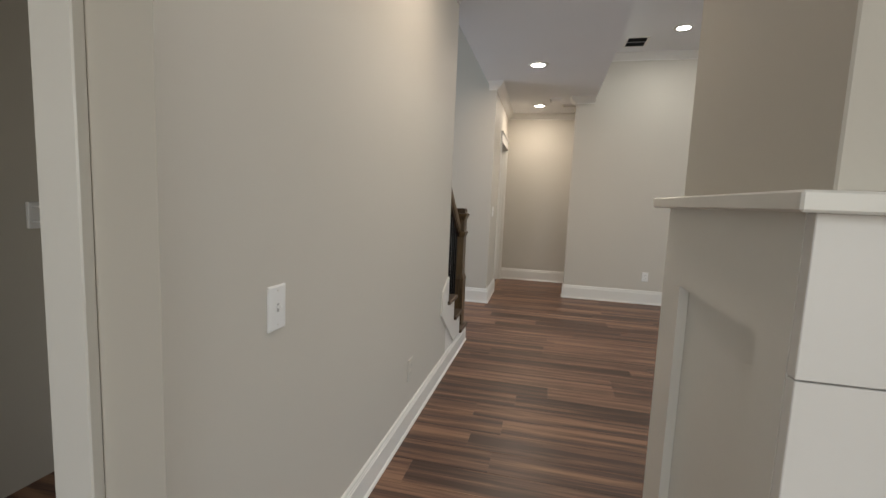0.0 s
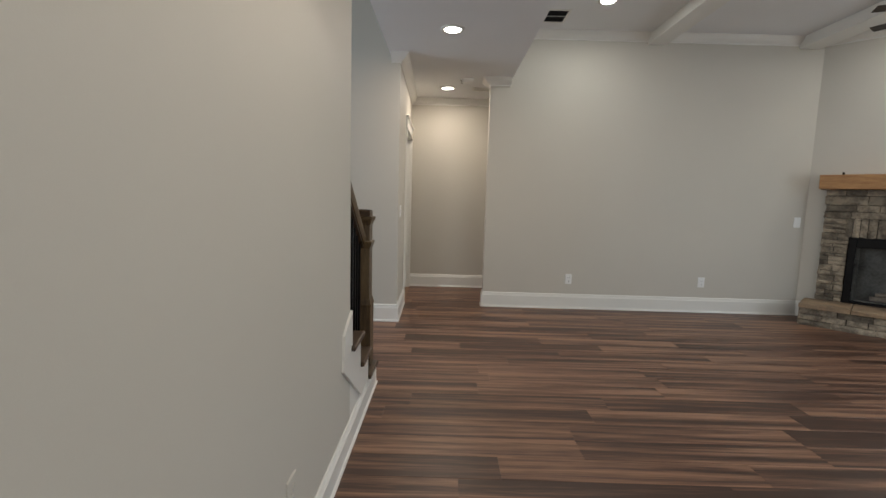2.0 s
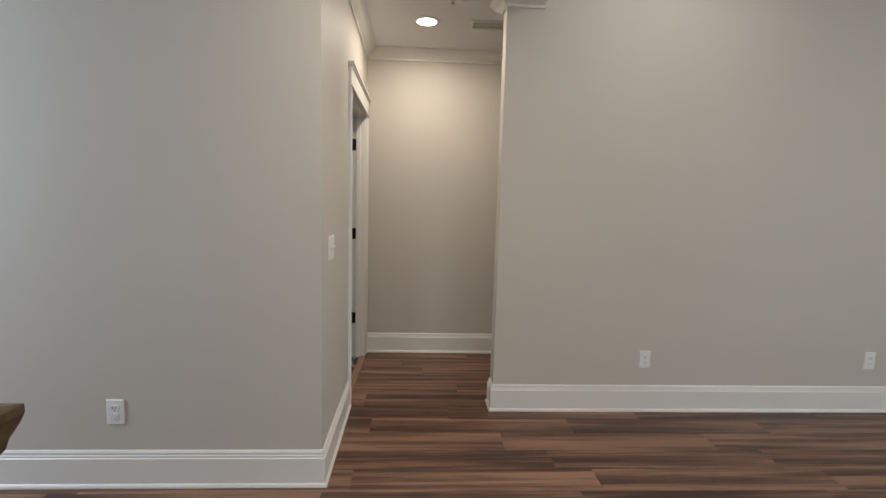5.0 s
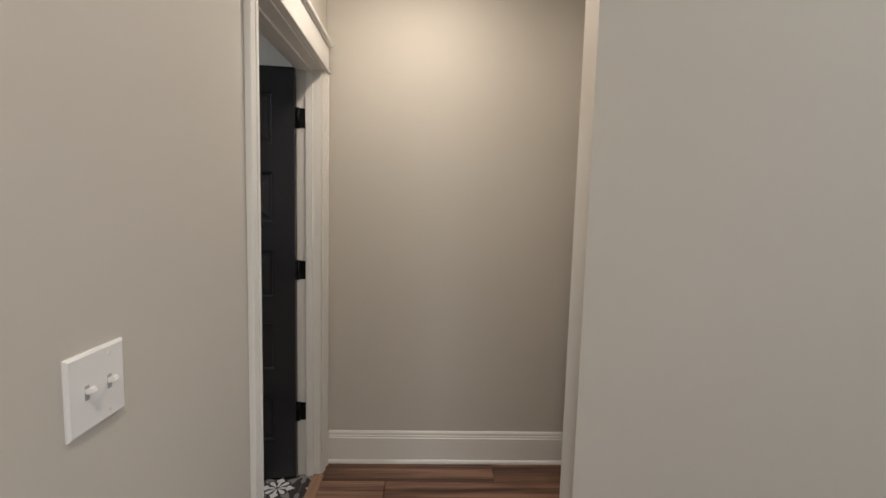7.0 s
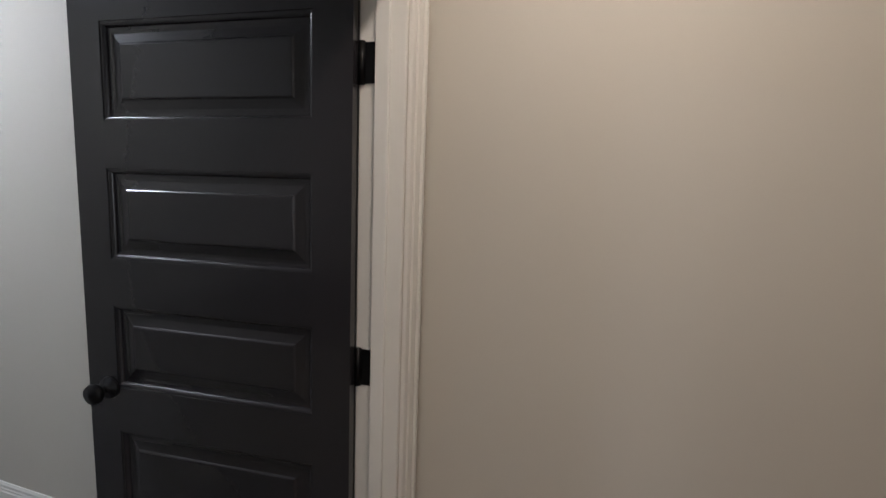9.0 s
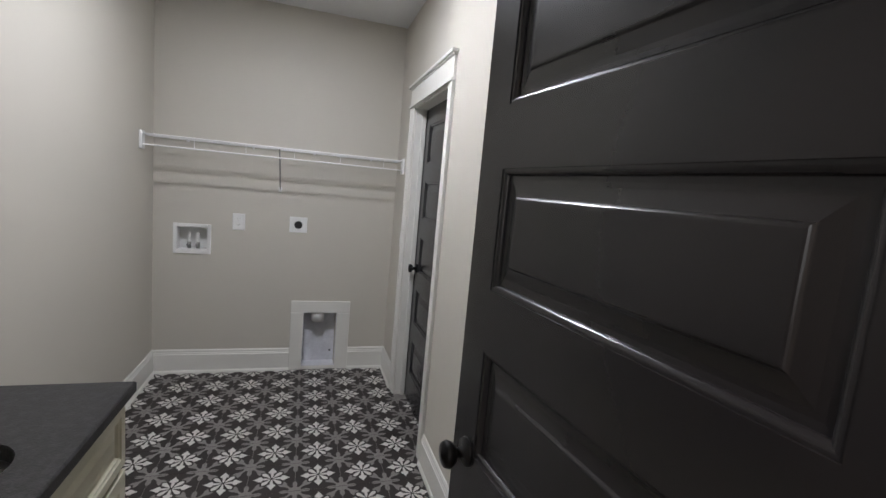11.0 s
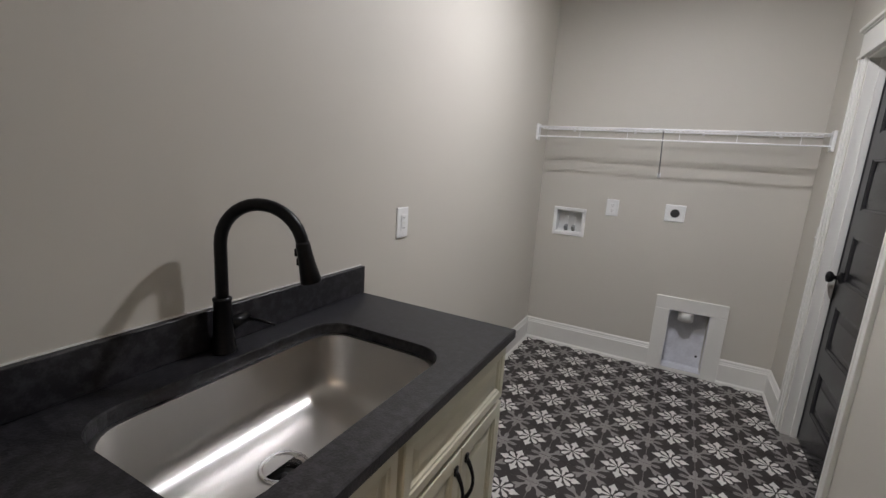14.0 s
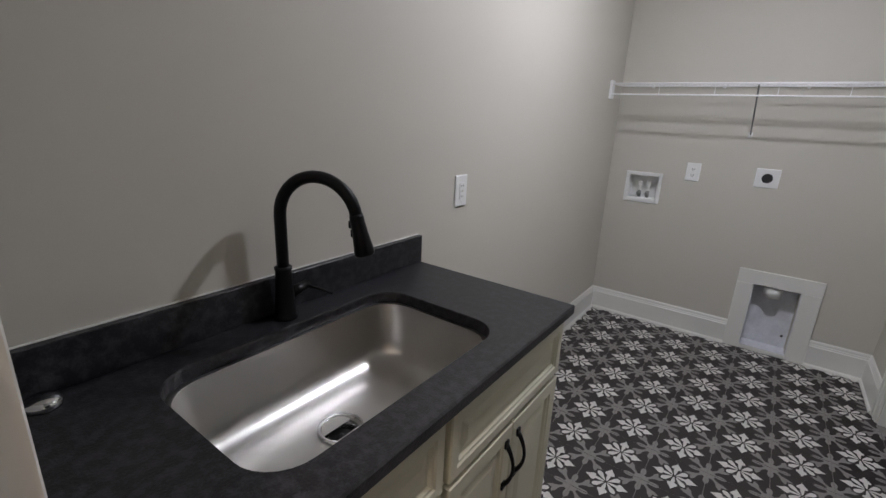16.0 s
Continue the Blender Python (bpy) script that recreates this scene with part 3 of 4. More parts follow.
plate("wall_outlet", pose(XF, 6.162, 1.142, 0, 0, FACE_E), "white duplex outlet on the washer wall", "outlet", "outlet", group="laundry outlets", w=0.085, h=0.122)
t = plate("dryer_outlet", pose(XF, 6.577, 1.146, 0, 0, FACE_E), "white square plate with a round black dryer socket", "outlet", "none", 1, 0.128, 0.118)
bm = bmesh.new()
tube(bm, [(0, 0.006, 0), (0, 0.012, 0)], [0.030, 0.027], 24)
part("socket", bm, SLOT, t, "round black socket")
plate("light_switch", pose(-3.89, YR, 1.12, 0, 0, FACE_S), "white switch plate beside the inner door", "light switch", "toggle")

t = thing("thermostat", pose(0.700, YB, 1.453, 0, 0, 180), "white wall thermostat with a dark screen", "thermostat")
part("back_plate", boxes((-0.078, 0, -0.056, 0.078, 0.010, 0.056), bevel=0.006), PLASTIC, t)
part("body", boxes((-0.070, 0.010, -0.046, 0.050, 0.030, 0.046), bevel=0.008), PLASTIC, t)
part("screen", boxes((-0.046, 0.0302, -0.028, 0.022, 0.0312, 0.026)), SCREEN, t, "dark glass screen")
part("screen_bezel", boxes((-0.051, 0.0295, -0.032, -0.0465, 0.0315, 0.030), (0.0225, 0.0295, -0.032, 0.027, 0.0315, 0.030), (-0.0465, 0.0295, 0.0265, 0.0225, 0.0315, 0.030), (-0.0465, 0.0295, -0.032, 0.0225, 0.0315, -0.0285)), TRIM, t)

# half-wall pier with cap and shaft
t = thing("column_pier", pose(0, 0, 0), "painted panelled pier with a wide cap and square shaft", "column")
PX0, PX1, PY0, PY1, PZ = 0.208, 0.66, 0.354, 0.792, 1.236
bm = boxes((PX0 + 0.014, PY0 + 0.014, 0, PX1 - 0.014, PY1 - 0.014, PZ))
part("core", bm, TRIM, t)
bm = bmesh.new()
for a0, a1, z0, z1 in ((PY0 + 0.0142, PY0 + 0.075, 0, PZ), (PY1 - 0.10, PY1, 0, PZ), (PY0 + 0.075, PY1 - 0.10, 1.117, PZ), (PY0 + 0.075, PY1 - 0.10, 0, 0.20)):
    box(bm, PX0, a0, z0, PX0 + 0.0138, a1, z1)
part("panel_frame", bm, TRIM, t, "raised flat panel frame")
for z0, z1 in ((0.0, 0.20), (0.2015, 0.40), (0.4015, 0.60), (0.6015, 0.80), (0.8015, 1.099), (1.1005, PZ)):
    part("shiplap_board", boxes((PX0 + 0.0003, PY0, z0, PX1, PY0 + 0.0138, z1), bevel=0.0008), SHIPLAP, t, "white shiplap board")
part("far_face", boxes((PX0 + 0.0145, PY1 - 0.0138, 0, PX1, PY1, PZ)), TRIM, t)
part("cap", boxes((0.184, 0.326, PZ, PX1 + 0.035, 0.812, PZ + 0.0165), bevel=0.002), TRIM, t, "flat projecting cap")
part("shaft", boxes((0.222, 0.362, PZ + 0.0165, 0.63, 0.772, HC), bevel=0.002), WALL, t, "plain painted square shaft")

# stairs
RISE, RUN, NOSE0 = 0.172, 0.245, 3.765
stair = thing("staircase", pose(0, 0, 0), "staircase with dark stained treads and white risers", "stairs")
for k in range(7):
    top, nose = RISE * (k + 1), NOSE0 - RUN * k
    end = -0.638 if k < 3 else XL - 0.118
    bm = bmesh.new()
    box(bm, -1.765, nose - RUN - 0.03, top - 0.028, end, nose, top, bevel=0.008, seg=2)
    part("tread", bm, TREAD, stair, "dark stained wood tread")
    part("riser", boxes((-1.765, nose - 0.045, top - RISE, (XL - 0.004) if k < 3 else XL - 0.118, nose - 0.030, top - 0.028)), TRIM, stair)
bm = bmesh.new()
pts = [(3.725, 0.0), (3.725, RISE - 0.029), (3.49, RISE - 0.029), (3.49, 2 * RISE - 0.029), (3.245, 2 * RISE - 0.029), (3.245, 3 * RISE - 0.029), (3.031, 3 * RISE - 0.029), (3.031, 0.0)]
a, b = ring(bm, [(XL - 0.10, y, z) for y, z in pts]), ring(bm, [(XL, y, z) for y, z in pts])
bridge(bm, a, b)
bm.faces.new(a), bm.faces.new(b[::-1])
part("stringer", bm, TRIM, stair, "white stepped stringer")
bm = bmesh.new()
pts = [(3.27, 0.150), (2.845, 0.445), (2.86, 0.610), (3.028, 0.690), (3.028, 0.485), (3.244, 0.485), (3.244, 0.313), (3.488, 0.313), (3.488, 0.150)]
a, b = ring(bm, [(XL + 0.001, y, z) for y, z in pts]), ring(bm, [(XL + 0.014, y, z) for y, z in pts])
bridge(bm, a, b)
bm.faces.new(a), bm.faces.new(b[::-1])
part("skirt_board", bm, TRIM, stair)

rail = thing("stair_railing", pose(-0.7355, 3.712, -0.010), "stained wood newel and handrail with black iron balusters", "railing")
bm = bmesh.new()
box(bm, -0.0505, -0.0505, 0.58, 0.0505, 0.0505, 1.11, bevel=0.003)
part("newel_post", bm, STAIN, rail)
bm = bmesh.new()
box(bm, -0.061, -0.061, 0.010, 0.061, 0.061, 0.565, bevel=0.003)
prev = None
for s, z in ((0.061, 0.562), (0.064, 0.575), (0.057, 0.600), (0.0515, 0.615)):
    cur = ring(bm, [(-s, -s, z), (s, -s, z), (s, s, z), (-s, s, z)])
    if prev:
        bridge(bm, prev, cur)
    prev = cur
part("newel_plinth", bm, STAIN, rail)
def square_moulding(rows):
    bm = bmesh.new()
    prev = None
    for s, z in rows:
        cur = ring(bm, [(-s, -s, z), (s, -s, z), (s, s, z), (-s, s, z)])
        if prev:
            bridge(bm, prev, cur)
        else:
            bm.faces.new(cur[::-1])
        prev = cur
    bm.faces.new(prev)
    return bm
part("newel_band", square_moulding([(0.051, 0.936), (0.054, 0.942), (0.062, 0.966), (0.064, 0.974), (0.064, 0.980), (0.051, 0.984)]), STAIN, rail)
part("newel_collar", square_moulding([(0.051, 1.082), (0.055, 1.088), (0.057, 1.098), (0.064, 1.114), (0.067, 1.124), (0.067, 1.134), (0.049, 1.137)]), STAIN, rail)
part("newel_cap", square_moulding([(0.048, 1.134), (0.050, 1.138), (0.050, 1.168), (0.046, 1.176), (0.024, 1.179)]), TREAD, rail, "dark bevelled cap block")
SLOPE = RISE / RUN
def rail_z(y):
    return 1.004 + 0.722 * (3.655 - y)
bm = bmesh.new()
prof = [(-0.030, -0.012), (-0.022, -0.034), (0.022, -0.034), (0.030, -0.012), (0.031, 0.010), (0.024, 0.026), (0.010, 0.034), (-0.010, 0.034), (-0.024, 0.026), (-0.031, 0.010)]
a = ring(bm, [(-0.005 + dx, 3.655 - 3.712, rail_z(3.655) + dz / math.cos(math.atan(SLOPE))) for dx, dz in prof])
b = ring(bm, [(-0.005 + dx, 3.032 - 3.712, rail_z(3.032) + dz / math.cos(math.atan(SLOPE))) for dx, dz in prof])
bridge(bm, a, b)
bm.faces.new(a), bm.faces.new(b[::-1])
part("handrail", bm, RAILW, rail, "stained wood handrail")
bm = bmesh.new()
prof = [(-0.018, -0.050), (0.018, -0.050), (0.018, -0.034), (-0.018, -0.034)]
a = ring(bm, [(-0.007 + dx, -0.056, rail_z(3.655) + dz * 1.22) for dx, dz in prof])
b = ring(bm, [(-0.007 + dx, 3.032 - 3.712, rail_z(3.032) + dz * 1.22) for dx, dz in prof])
bridge(bm, a, b)
bm.faces.new(a), bm.faces.new(b[::-1])
part("handrail_plow", bm, TREAD, rail)
for y in (3.172, 3.262, 3.328, 3.403, 3.478, 3.549, 3.624):
    k = int((NOSE0 - y) / RUN)
    foot = RISE * (k + 1) + 0.010
    bm = boxes((-0.0135, y - 3.712 - 0.0065, foot, -0.0005, y - 3.712 + 0.0065, rail_z(y) - 0.05), bevel=0.001)
    bal = part("baluster", bm, IRON, rail, "black iron baluster")
    part("shoe", boxes((-0.0205, y - 3.712 - 0.0135, foot, 0.0065, y - 3.712 + 0.0135, foot + 0.024), bevel=0.003), IRON, bal)

# pantry shelf
def wire_shelf(name, m, length, depth, lip, label, pitch=0.0254, legs=()):
    """Local frame: x along the wall, y off it, z up; back edge on the wall."""
    t = thing(name, m, label, "wire shelf")
    for nm, y, z, r in (("back_wire", 0.012, 0.0, 0.0032), ("middle_wire", depth * 0.5, -0.004, 0.0028), ("front_wire", depth, 0.0, 0.0042), ("front_wire", depth - 0.03, -0.004, 0.0032), ("lip_wire", depth + 0.002, -lip, 0.0050)):
        bm = bmesh.new()
        tube(bm, [(0.004, y, z), (length - 0.004, y, z)], r, 6)
        part(nm, bm, WIRE, t)
    bm = bmesh.new()
    n = int(length / pitch)
    for k in range(1, n):
        x = k * length / n
        tube(bm, [(x, 0.006, 0.0036), (x, depth + 0.002, 0.0036)], 0.0018, 4)
        if k % 12 == 6:
            tube(bm, [(x, depth + 0.002, 0.0), (x, depth + 0.002, -lip)], 0.0022, 5)
    tagged(part("deck_wires", bm, WIRE, t), kind="stuff")
    for x0, x1 in ((0.001, 0.018), (length - 0.018, length - 0.001)):
        part("end_bracket", boxes((x0, depth - 0.045, -lip - 0.028, x1, depth + 0.016, 0.018), bevel=0.003), WIRE, t, "white end bracket on the side wall")
    for x in legs:
        bm = bmesh.new()
        tube(bm, [(x, depth, -0.010), (x, 0.006, -0.285)], 0.0045, 8)
        part("support_rod", bm, GREYROD, t, "grey diagonal support rod")
        part("rod_foot", boxes((x - 0.012, 0.0, -0.305, x + 0.012, 0.010, -0.270), bevel=0.002), WIRE, t)
    for k in range(4):
        x = length * (k + 0.5) / 4
        part("wall_clip", boxes((x - 0.008, 0.0, -0.012, x + 0.008, 0.014, 0.010), bevel=0.002), WIRE, t)
    return t


wire_shelf("wire_shelf", pose(-2.0, 1.62, 1.140, 0, 0, 180) @ pose(-1.205, 0, 0), 1.20, 0.325, 0.060, "white wire shelf along the dim pantry wall")
wire_shelf("wire_shelf", pose(XF, YR, 1.688, 0, 0, -90), YR - YL, 0.272, 0.068, "white wire shelf high on the laundry wall", legs=(YR - 6.437,))

# fireplace, in the slanted wall's frame: x along the wall, y off it
FP = pose(U0, YF, 0, 0, 0, -45)
fire = thing("fireplace", FP, "corner fireplace of stacked ledge stone with raised hearth", "fireplace")
FU0, FU1, BU0, BU1, BZ0, BZ1 = 0.18, 1.58, 0.40, 1.36, 0.245, 0.955
part("backing", boxes((FU0 + 0.01, -0.085, 0.0, BU0, 0, 1.46), (BU1, -0.085, 0.0, FU1 - 0.01, 0, 1.46), (BU0, -0.085, BZ1, BU1, 0, 1.46), (BU0, -0.085, 0, BU1, 0, BZ0), (0.13, -0.450, 0.0, 1.63, -0.085, 0.19)), MORTAR, fire)
rng = random.Random(7)
STONES = {}
def stone(u0, u1, v0, v1, z0, z1, parent=fire, nm="stone"):
    key = rng.randrange(14)
    if key not in STONES:
        r2 = random.Random(100 + key)
        bm = bmesh.new()
        box(bm, 0, 0, 0, 1, 1, 1)
        bmesh.ops.subdivide_edges(bm, edges=bm.edges, cuts=1, use_grid_fill=True)
        for v in bm.verts:
            edge = sum(abs(c - 0.5) > 0.4 for c in v.co)
            v.co = Vector((v.co.x + r2.uniform(-0.03, 0.03), v.co.y + r2.uniform(-0.10, 0.10) + (0.16 if edge > 1 and v.co.y < 0.1 else 0), v.co.z + r2.uniform(-0.05, 0.05)))
        bmesh.ops.recalc_face_normals(bm, faces=bm.faces)
        me = bpy.data.meshes.new("stone")
        bm.to_mesh(me)
        bm.free()
        me.materials.append(STONE)
        STONES[key] = me
    ob = new(nm, STONES[key])
    ob.parent = parent
    ob.location, ob.scale = (u0, v0, z0), (u1 - u0, v1 - v0, z1 - z0)
def courses(u0, u1, z0, z1, v, hmin, hmax, lmin, lmax):
    z = z0
    while z < z1 - 0.01:
        h = min(rng.uniform(hmin, hmax), z1 - z)
        if z1 - z - h < hmin * 0.6:
            h = z1 - z
        u = u0 + rng.uniform(-0.008, 0.0)
        while u < u1 - 0.01:
            l = rng.uniform(lmin, lmax)
            if u1 - u - l < lmin * 0.7:
                l = u1 - u + rng.uniform(0, 0.006)
            stone(u, u + l - 0.006, v - rng.uniform(0.0, 0.022), v + 0.05, z, z + h - 0.006)
            u += l
        z += h
courses(FU0, BU0, 0.245, 1.0, -0.115, 0.028, 0.075, 0.07, 0.21)
courses(BU1, FU1, 0.245, 1.0, -0.115, 0.028, 0.075, 0.07, 0.21)
courses(FU0, BU0 - 0.03, 1.0, 1.16, -0.115, 0.04, 0.075, 0.1, 0.2)
courses(BU1 + 0.03, FU1, 1.0, 1.16, -0.115, 0.04, 0.075, 0.1, 0.2)
u = BU0 - 0.03
while u < BU1 + 0.03:
    w = rng.uniform(0.045, 0.075)
    stone(u, min(u + w, BU1 + 0.03) - 0.006, -0.12 - rng.uniform(0, 0.02), -0.06, BZ1 + 0.005, 1.155)
    u += w
courses(FU0, FU1, 1.16, 1.465, -0.115, 0.05, 0.10, 0.16, 0.36)
courses(0.10, 1.66, 0.0, 0.19, -0.485, 0.05, 0.09, 0.12, 0.34)
for k, (v0, v1) in enumerate(((-0.485, -0.30), (-0.295, -0.11))):
    for z0, z1 in ((0.0, 0.09), (0.094, 0.186)):
        stone(0.085, 0.125, v0, v1, z0, z1)
u = 0.085
while u < 1.66:
    w = rng.uniform(0.26, 0.46)
    u1 = min(u + w, 1.675)
    bm = bmesh.new()
    box(bm, u, -0.525, 0.19, u1 - 0.005, -0.10, 0.243, bevel=0.010, seg=2)
    for v in bm.verts:
        v.co += Vector((0, rng.uniform(-0.006, 0.006), rng.uniform(-0.003, 0.003)))
    part("hearth_slab", bm, HEARTH, fire, "tan flagstone hearth slab")
    u = u1
part("firebox_surround", boxes((BU0 + 0.005, -0.128, BZ0, BU0 + 0.07, -0.086, BZ1), (BU1 - 0.07, -0.128, BZ0, BU1 - 0.005, -0.086, BZ1), (BU0 + 0.07, -0.128, BZ1 - 0.10, BU1 - 0.07, -0.086, BZ1), (BU0 + 0.07, -0.128, BZ0, BU1 - 0.07, -0.086, BZ0 + 0.03), bevel=0.003), BLACK, fire, "black metal firebox frame")
# shallow liner; its dark colour replaces the shade of real depth
part("firebox", boxes((BU0 + 0.06, -0.085, BZ0 + 0.028, BU0 + 0.10, -0.004, BZ1 - 0.09), (BU1 - 0.10, -0.085, BZ0 + 0.028, BU1 - 0.06, -0.004, BZ1 - 0.09), (BU0 + 0.10, -0.02, BZ0 + 0.028, BU1 - 0.10, -0.004, BZ1 - 0.09)), FIREB, fire, "grey firebox liner, darkened to look deep")
for u0, u1, z, r in ((0.62, 1.15, 0.31, 0.035), (0.66, 1.05, 0.36, 0.028), (0.80, 1.2, 0.40, 0.024)):
    bm = bmesh.new()
    tube(bm, [(u0, -0.060, z), ((u0 + u1) / 2, -0.055, z + 0.012), (u1, -0.060, z)], [r * 0.8, r, r * 0.85], 9)
    part("gas_log", bm, LOG, fire, "grey ceramic log", True)
t = thing("mantel_beam", FP @ pose(0, 0, 1.468), "rough orange cedar mantel beam above the fireplace", "mantel")
bm = bmesh.new()
box(bm, 0.115, -0.285, 0, 1.645, 0, 0.152, bevel=0.006)
part("beam", bm, MANTEL, t)
t = thing("mantel_hook", FP @ pose(0.30, -0.22, 1.620), "small dark peg standing on the mantel", "peg")
bm = bmesh.new()
lathe(bm, [(0.0, 0.0), (0.012, 0.0), (0.010, 0.012), (0.013, 0.022), (0.0, 0.030)], n=12)
part("peg", bm, BLACK, t, smooth=True)

# ceiling fan below the beam
fan = thing("ceiling_fan", pose(3.62, 4.24, 3.02), "dark ceiling fan hung from the beamed ceiling", "ceiling fan")
bm = bmesh.new()
lathe(bm, [(0.0, 0.0), (0.065, 0.0), (0.060, -0.025), (0.02, -0.045), (0.014, -0.05), (0.014, -0.18), (0.03, -0.19), (0.10, -0.205), (0.11, -0.25), (0.09, -0.29), (0.0, -0.30)], n=24)
part("motor", bm, BLACK, fan, smooth=True)
for k in range(8):
    bm = boxes((0.09, -0.045, -0.262, 0.68, 0.045, -0.256), bevel=0.002)
    bmesh.ops.rotate(bm, verts=bm.verts, cent=(0, 0, -0.26), matrix=Matrix.Rotation(radians(10), 3, "X"))
    bmesh.ops.rotate(bm, verts=bm.verts, cent=(0, 0, 0), matrix=Matrix.Rotation(radians(45 * k + 116), 3, "Z"))
    part("blade", bm, FANW, fan)

# ---- doors ----
PANEL_STEPS = [(0.0, 0.0), (0.0005, 0.0025)] + [(0.003 + 0.011 * math.sin(radians(11.25 * k)), 0.0025 + 0.010 * (1 - math.cos(radians(11.25 * k)))) for k in range(9)] + [(0.022, 0.013), (0.030, 0.0125), (0.052, 0.0080), (0.0535, 0.0074), (0.0555, 0.0056), (0.0575, 0.0042), (0.060, 0.0036), (0.064, 0.0035)]
ROWS = ((0.205, 0.440), (0.570, 0.805), (0.935, 1.170), (1.300, 1.545), (1.668, 1.918))


def panel_door(name, m, width, label, hinge_zs, knob_at, kind="structure"):
    """Local frame: x from the hinge edge, y thickness 0 to 0.035, z up."""
    t = tagged(new(name), label, "door", "", kind)
    t.empty_display_size = 0.1
    t.matrix_world = m
    H = 2.03
    rows = [(0.0, 0, 0.008, 0.098, 0.035, H), (width - 0.098, 0, 0.008, width, 0.035, H)]
    zs = [0.008] + [z for r in ROWS for z in r] + [H]
    for k in range(0, len(zs), 2):
        rows.append((0.098, 0, zs[k], width - 0.098, 0.035, zs[k + 1]))
    part("frame", boxes(*rows), DOORP, t)
    for z0, z1 in ROWS:
        bm = bmesh.new()
        nested(bm, lambda a, b, d: (a, d, b), 0.098, z0, width - 0.098, z1, PANEL_STEPS)
        nested(bm, lambda a, b, d: (a, 0.035 - d, b), 0.098, z0, width - 0.098, z1, PANEL_STEPS)
        part("panel", bm, DOORP, t)
    for z in hinge_zs:
        bm = bmesh.new()
        box(bm, -0.008, -0.002, z - 0.088, 0.030, 0.004, z, bevel=0.0015)
        hg = part("hinge", bm, BLACK, t, "black door hinge")
        bm = bmesh.new()
        tube(bm, [(-0.008, -0.006, z - 0.092), (-0.008, -0.006, z + 0.004)], 0.0075, 12)
        part("pin", bm, BLACK, hg, smooth=True)
    kx, kz = knob_at
    for sgn, y0 in ((1, 0.035), (-1, 0.0)):
        bm = bmesh.new()
        lathe(bm, [(0.0, 0.0), (0.032, 0.0), (0.030, 0.007), (0.012, 0.010), (0.011, 0.026), (0.024, 0.034), (0.030, 0.046), (0.026, 0.056), (0.0, 0.062)], n=20)
        bmesh.ops.rotate(bm, verts=bm.verts, cent=(0, 0, 0), matrix=Matrix.Rotation(radians(-90 * sgn), 3, "X"))
        bmesh.ops.translate(bm, verts=bm.verts, vec=(kx, y0, kz))
        part("door_knob", bm, BLACK, t, "black round knob", True)
    return t


W1 = 0.800
# open into the laundry; the face with local y = 0.035 looks back to the corridor
OPEN = 85
panel_door("door_1", pose(XW - 0.002, D1 - 0.010, 0, 0, 0, -90 - OPEN) , W1, "open black five-panel door with black hinges", (), (W1 - 0.07, 0.93))
panel_door("door_2", pose(E1 - 0.014, YR + 0.113, 0, 0, 0, 180), E1 - E0 - 0.028, "closed dark five-panel door in the laundry", (), (E1 - E0 - 0.028 - 0.065, 0.95))
hinges = thing("door_hinges", pose(XW + 0.014, D1 - 0.012, 0), "three black hinge leaves on the white jamb", "hinge", kind="structure")
for z in (1.849, 1.115, 0.390):
    bm = bmesh.new()
    out = [(0.0, z - 0.092)] + [(0.027 + 0.009 * math.sin(radians(15 * k)), z - 0.083 - 0.009 * math.cos(radians(15 * k))) for k in range(7)]
    out += [(0.027 + 0.009 * math.cos(radians(15 * k)), z - 0.009 + 0.009 * math.sin(radians(15 * k))) for k in range(7)] + [(0.0, z)]
    a, b = ring(bm, [(x, -0.0035, h) for x, h in out]), ring(bm, [(x, 0.001, h) for x, h in out])
    bridge(bm, a, b)
    bm.faces.new(a), bm.faces.new(b[::-1])
    part("hinge_leaf", bm, BLACK, hinges)
    bm = bmesh.new()
    tube(bm, [(-0.006, -0.004, z - 0.094), (-0.006, -0.004, z + 0.003)], 0.0085, 12)
    part("hinge_pin", bm, BLACK, hinges, smooth=True)
structure("threshold", boxes((-0.755, D0 + 0.012, -0.004, -0.700, D1 - 0.012, 0.007), bevel=0.003), OAK, "brown wood strip between planks and tile", "threshold")

# ---- laundry ----
can_light(LX, LY, UC, LENSW)

# washer box
t = thing("washer_box", pose(XF, 5.8595, 1.003, 0, 0, -90), "white recessed washer box with two valves", "washer box")
bm = bmesh.new()
for r in ((-0.1215, 0, -0.110, -0.098, 0.008, 0.107), (0.098, 0, -0.110, 0.1215, 0.008, 0.107), (-0.098, 0, 0.082, 0.098, 0.008, 0.107), (-0.098, 0, -0.110, 0.098, 0.008, -0.082)):
    box(bm, *r, bevel=0.002)
part("flange", bm, PLASTIC, t)
part("tray", boxes((-0.098, -0.088, -0.083, -0.095, 0.001, 0.083), (0.095, -0.088, -0.083, 0.098, 0.001, 0.083), (-0.095, -0.088, -0.083, 0.095, 0.001, -0.079), (-0.095, -0.088, 0.080, 0.095, 0.001, 0.083), (-0.095, -0.088, -0.079, 0.095, -0.085, 0.080)), PLASTIC, t)
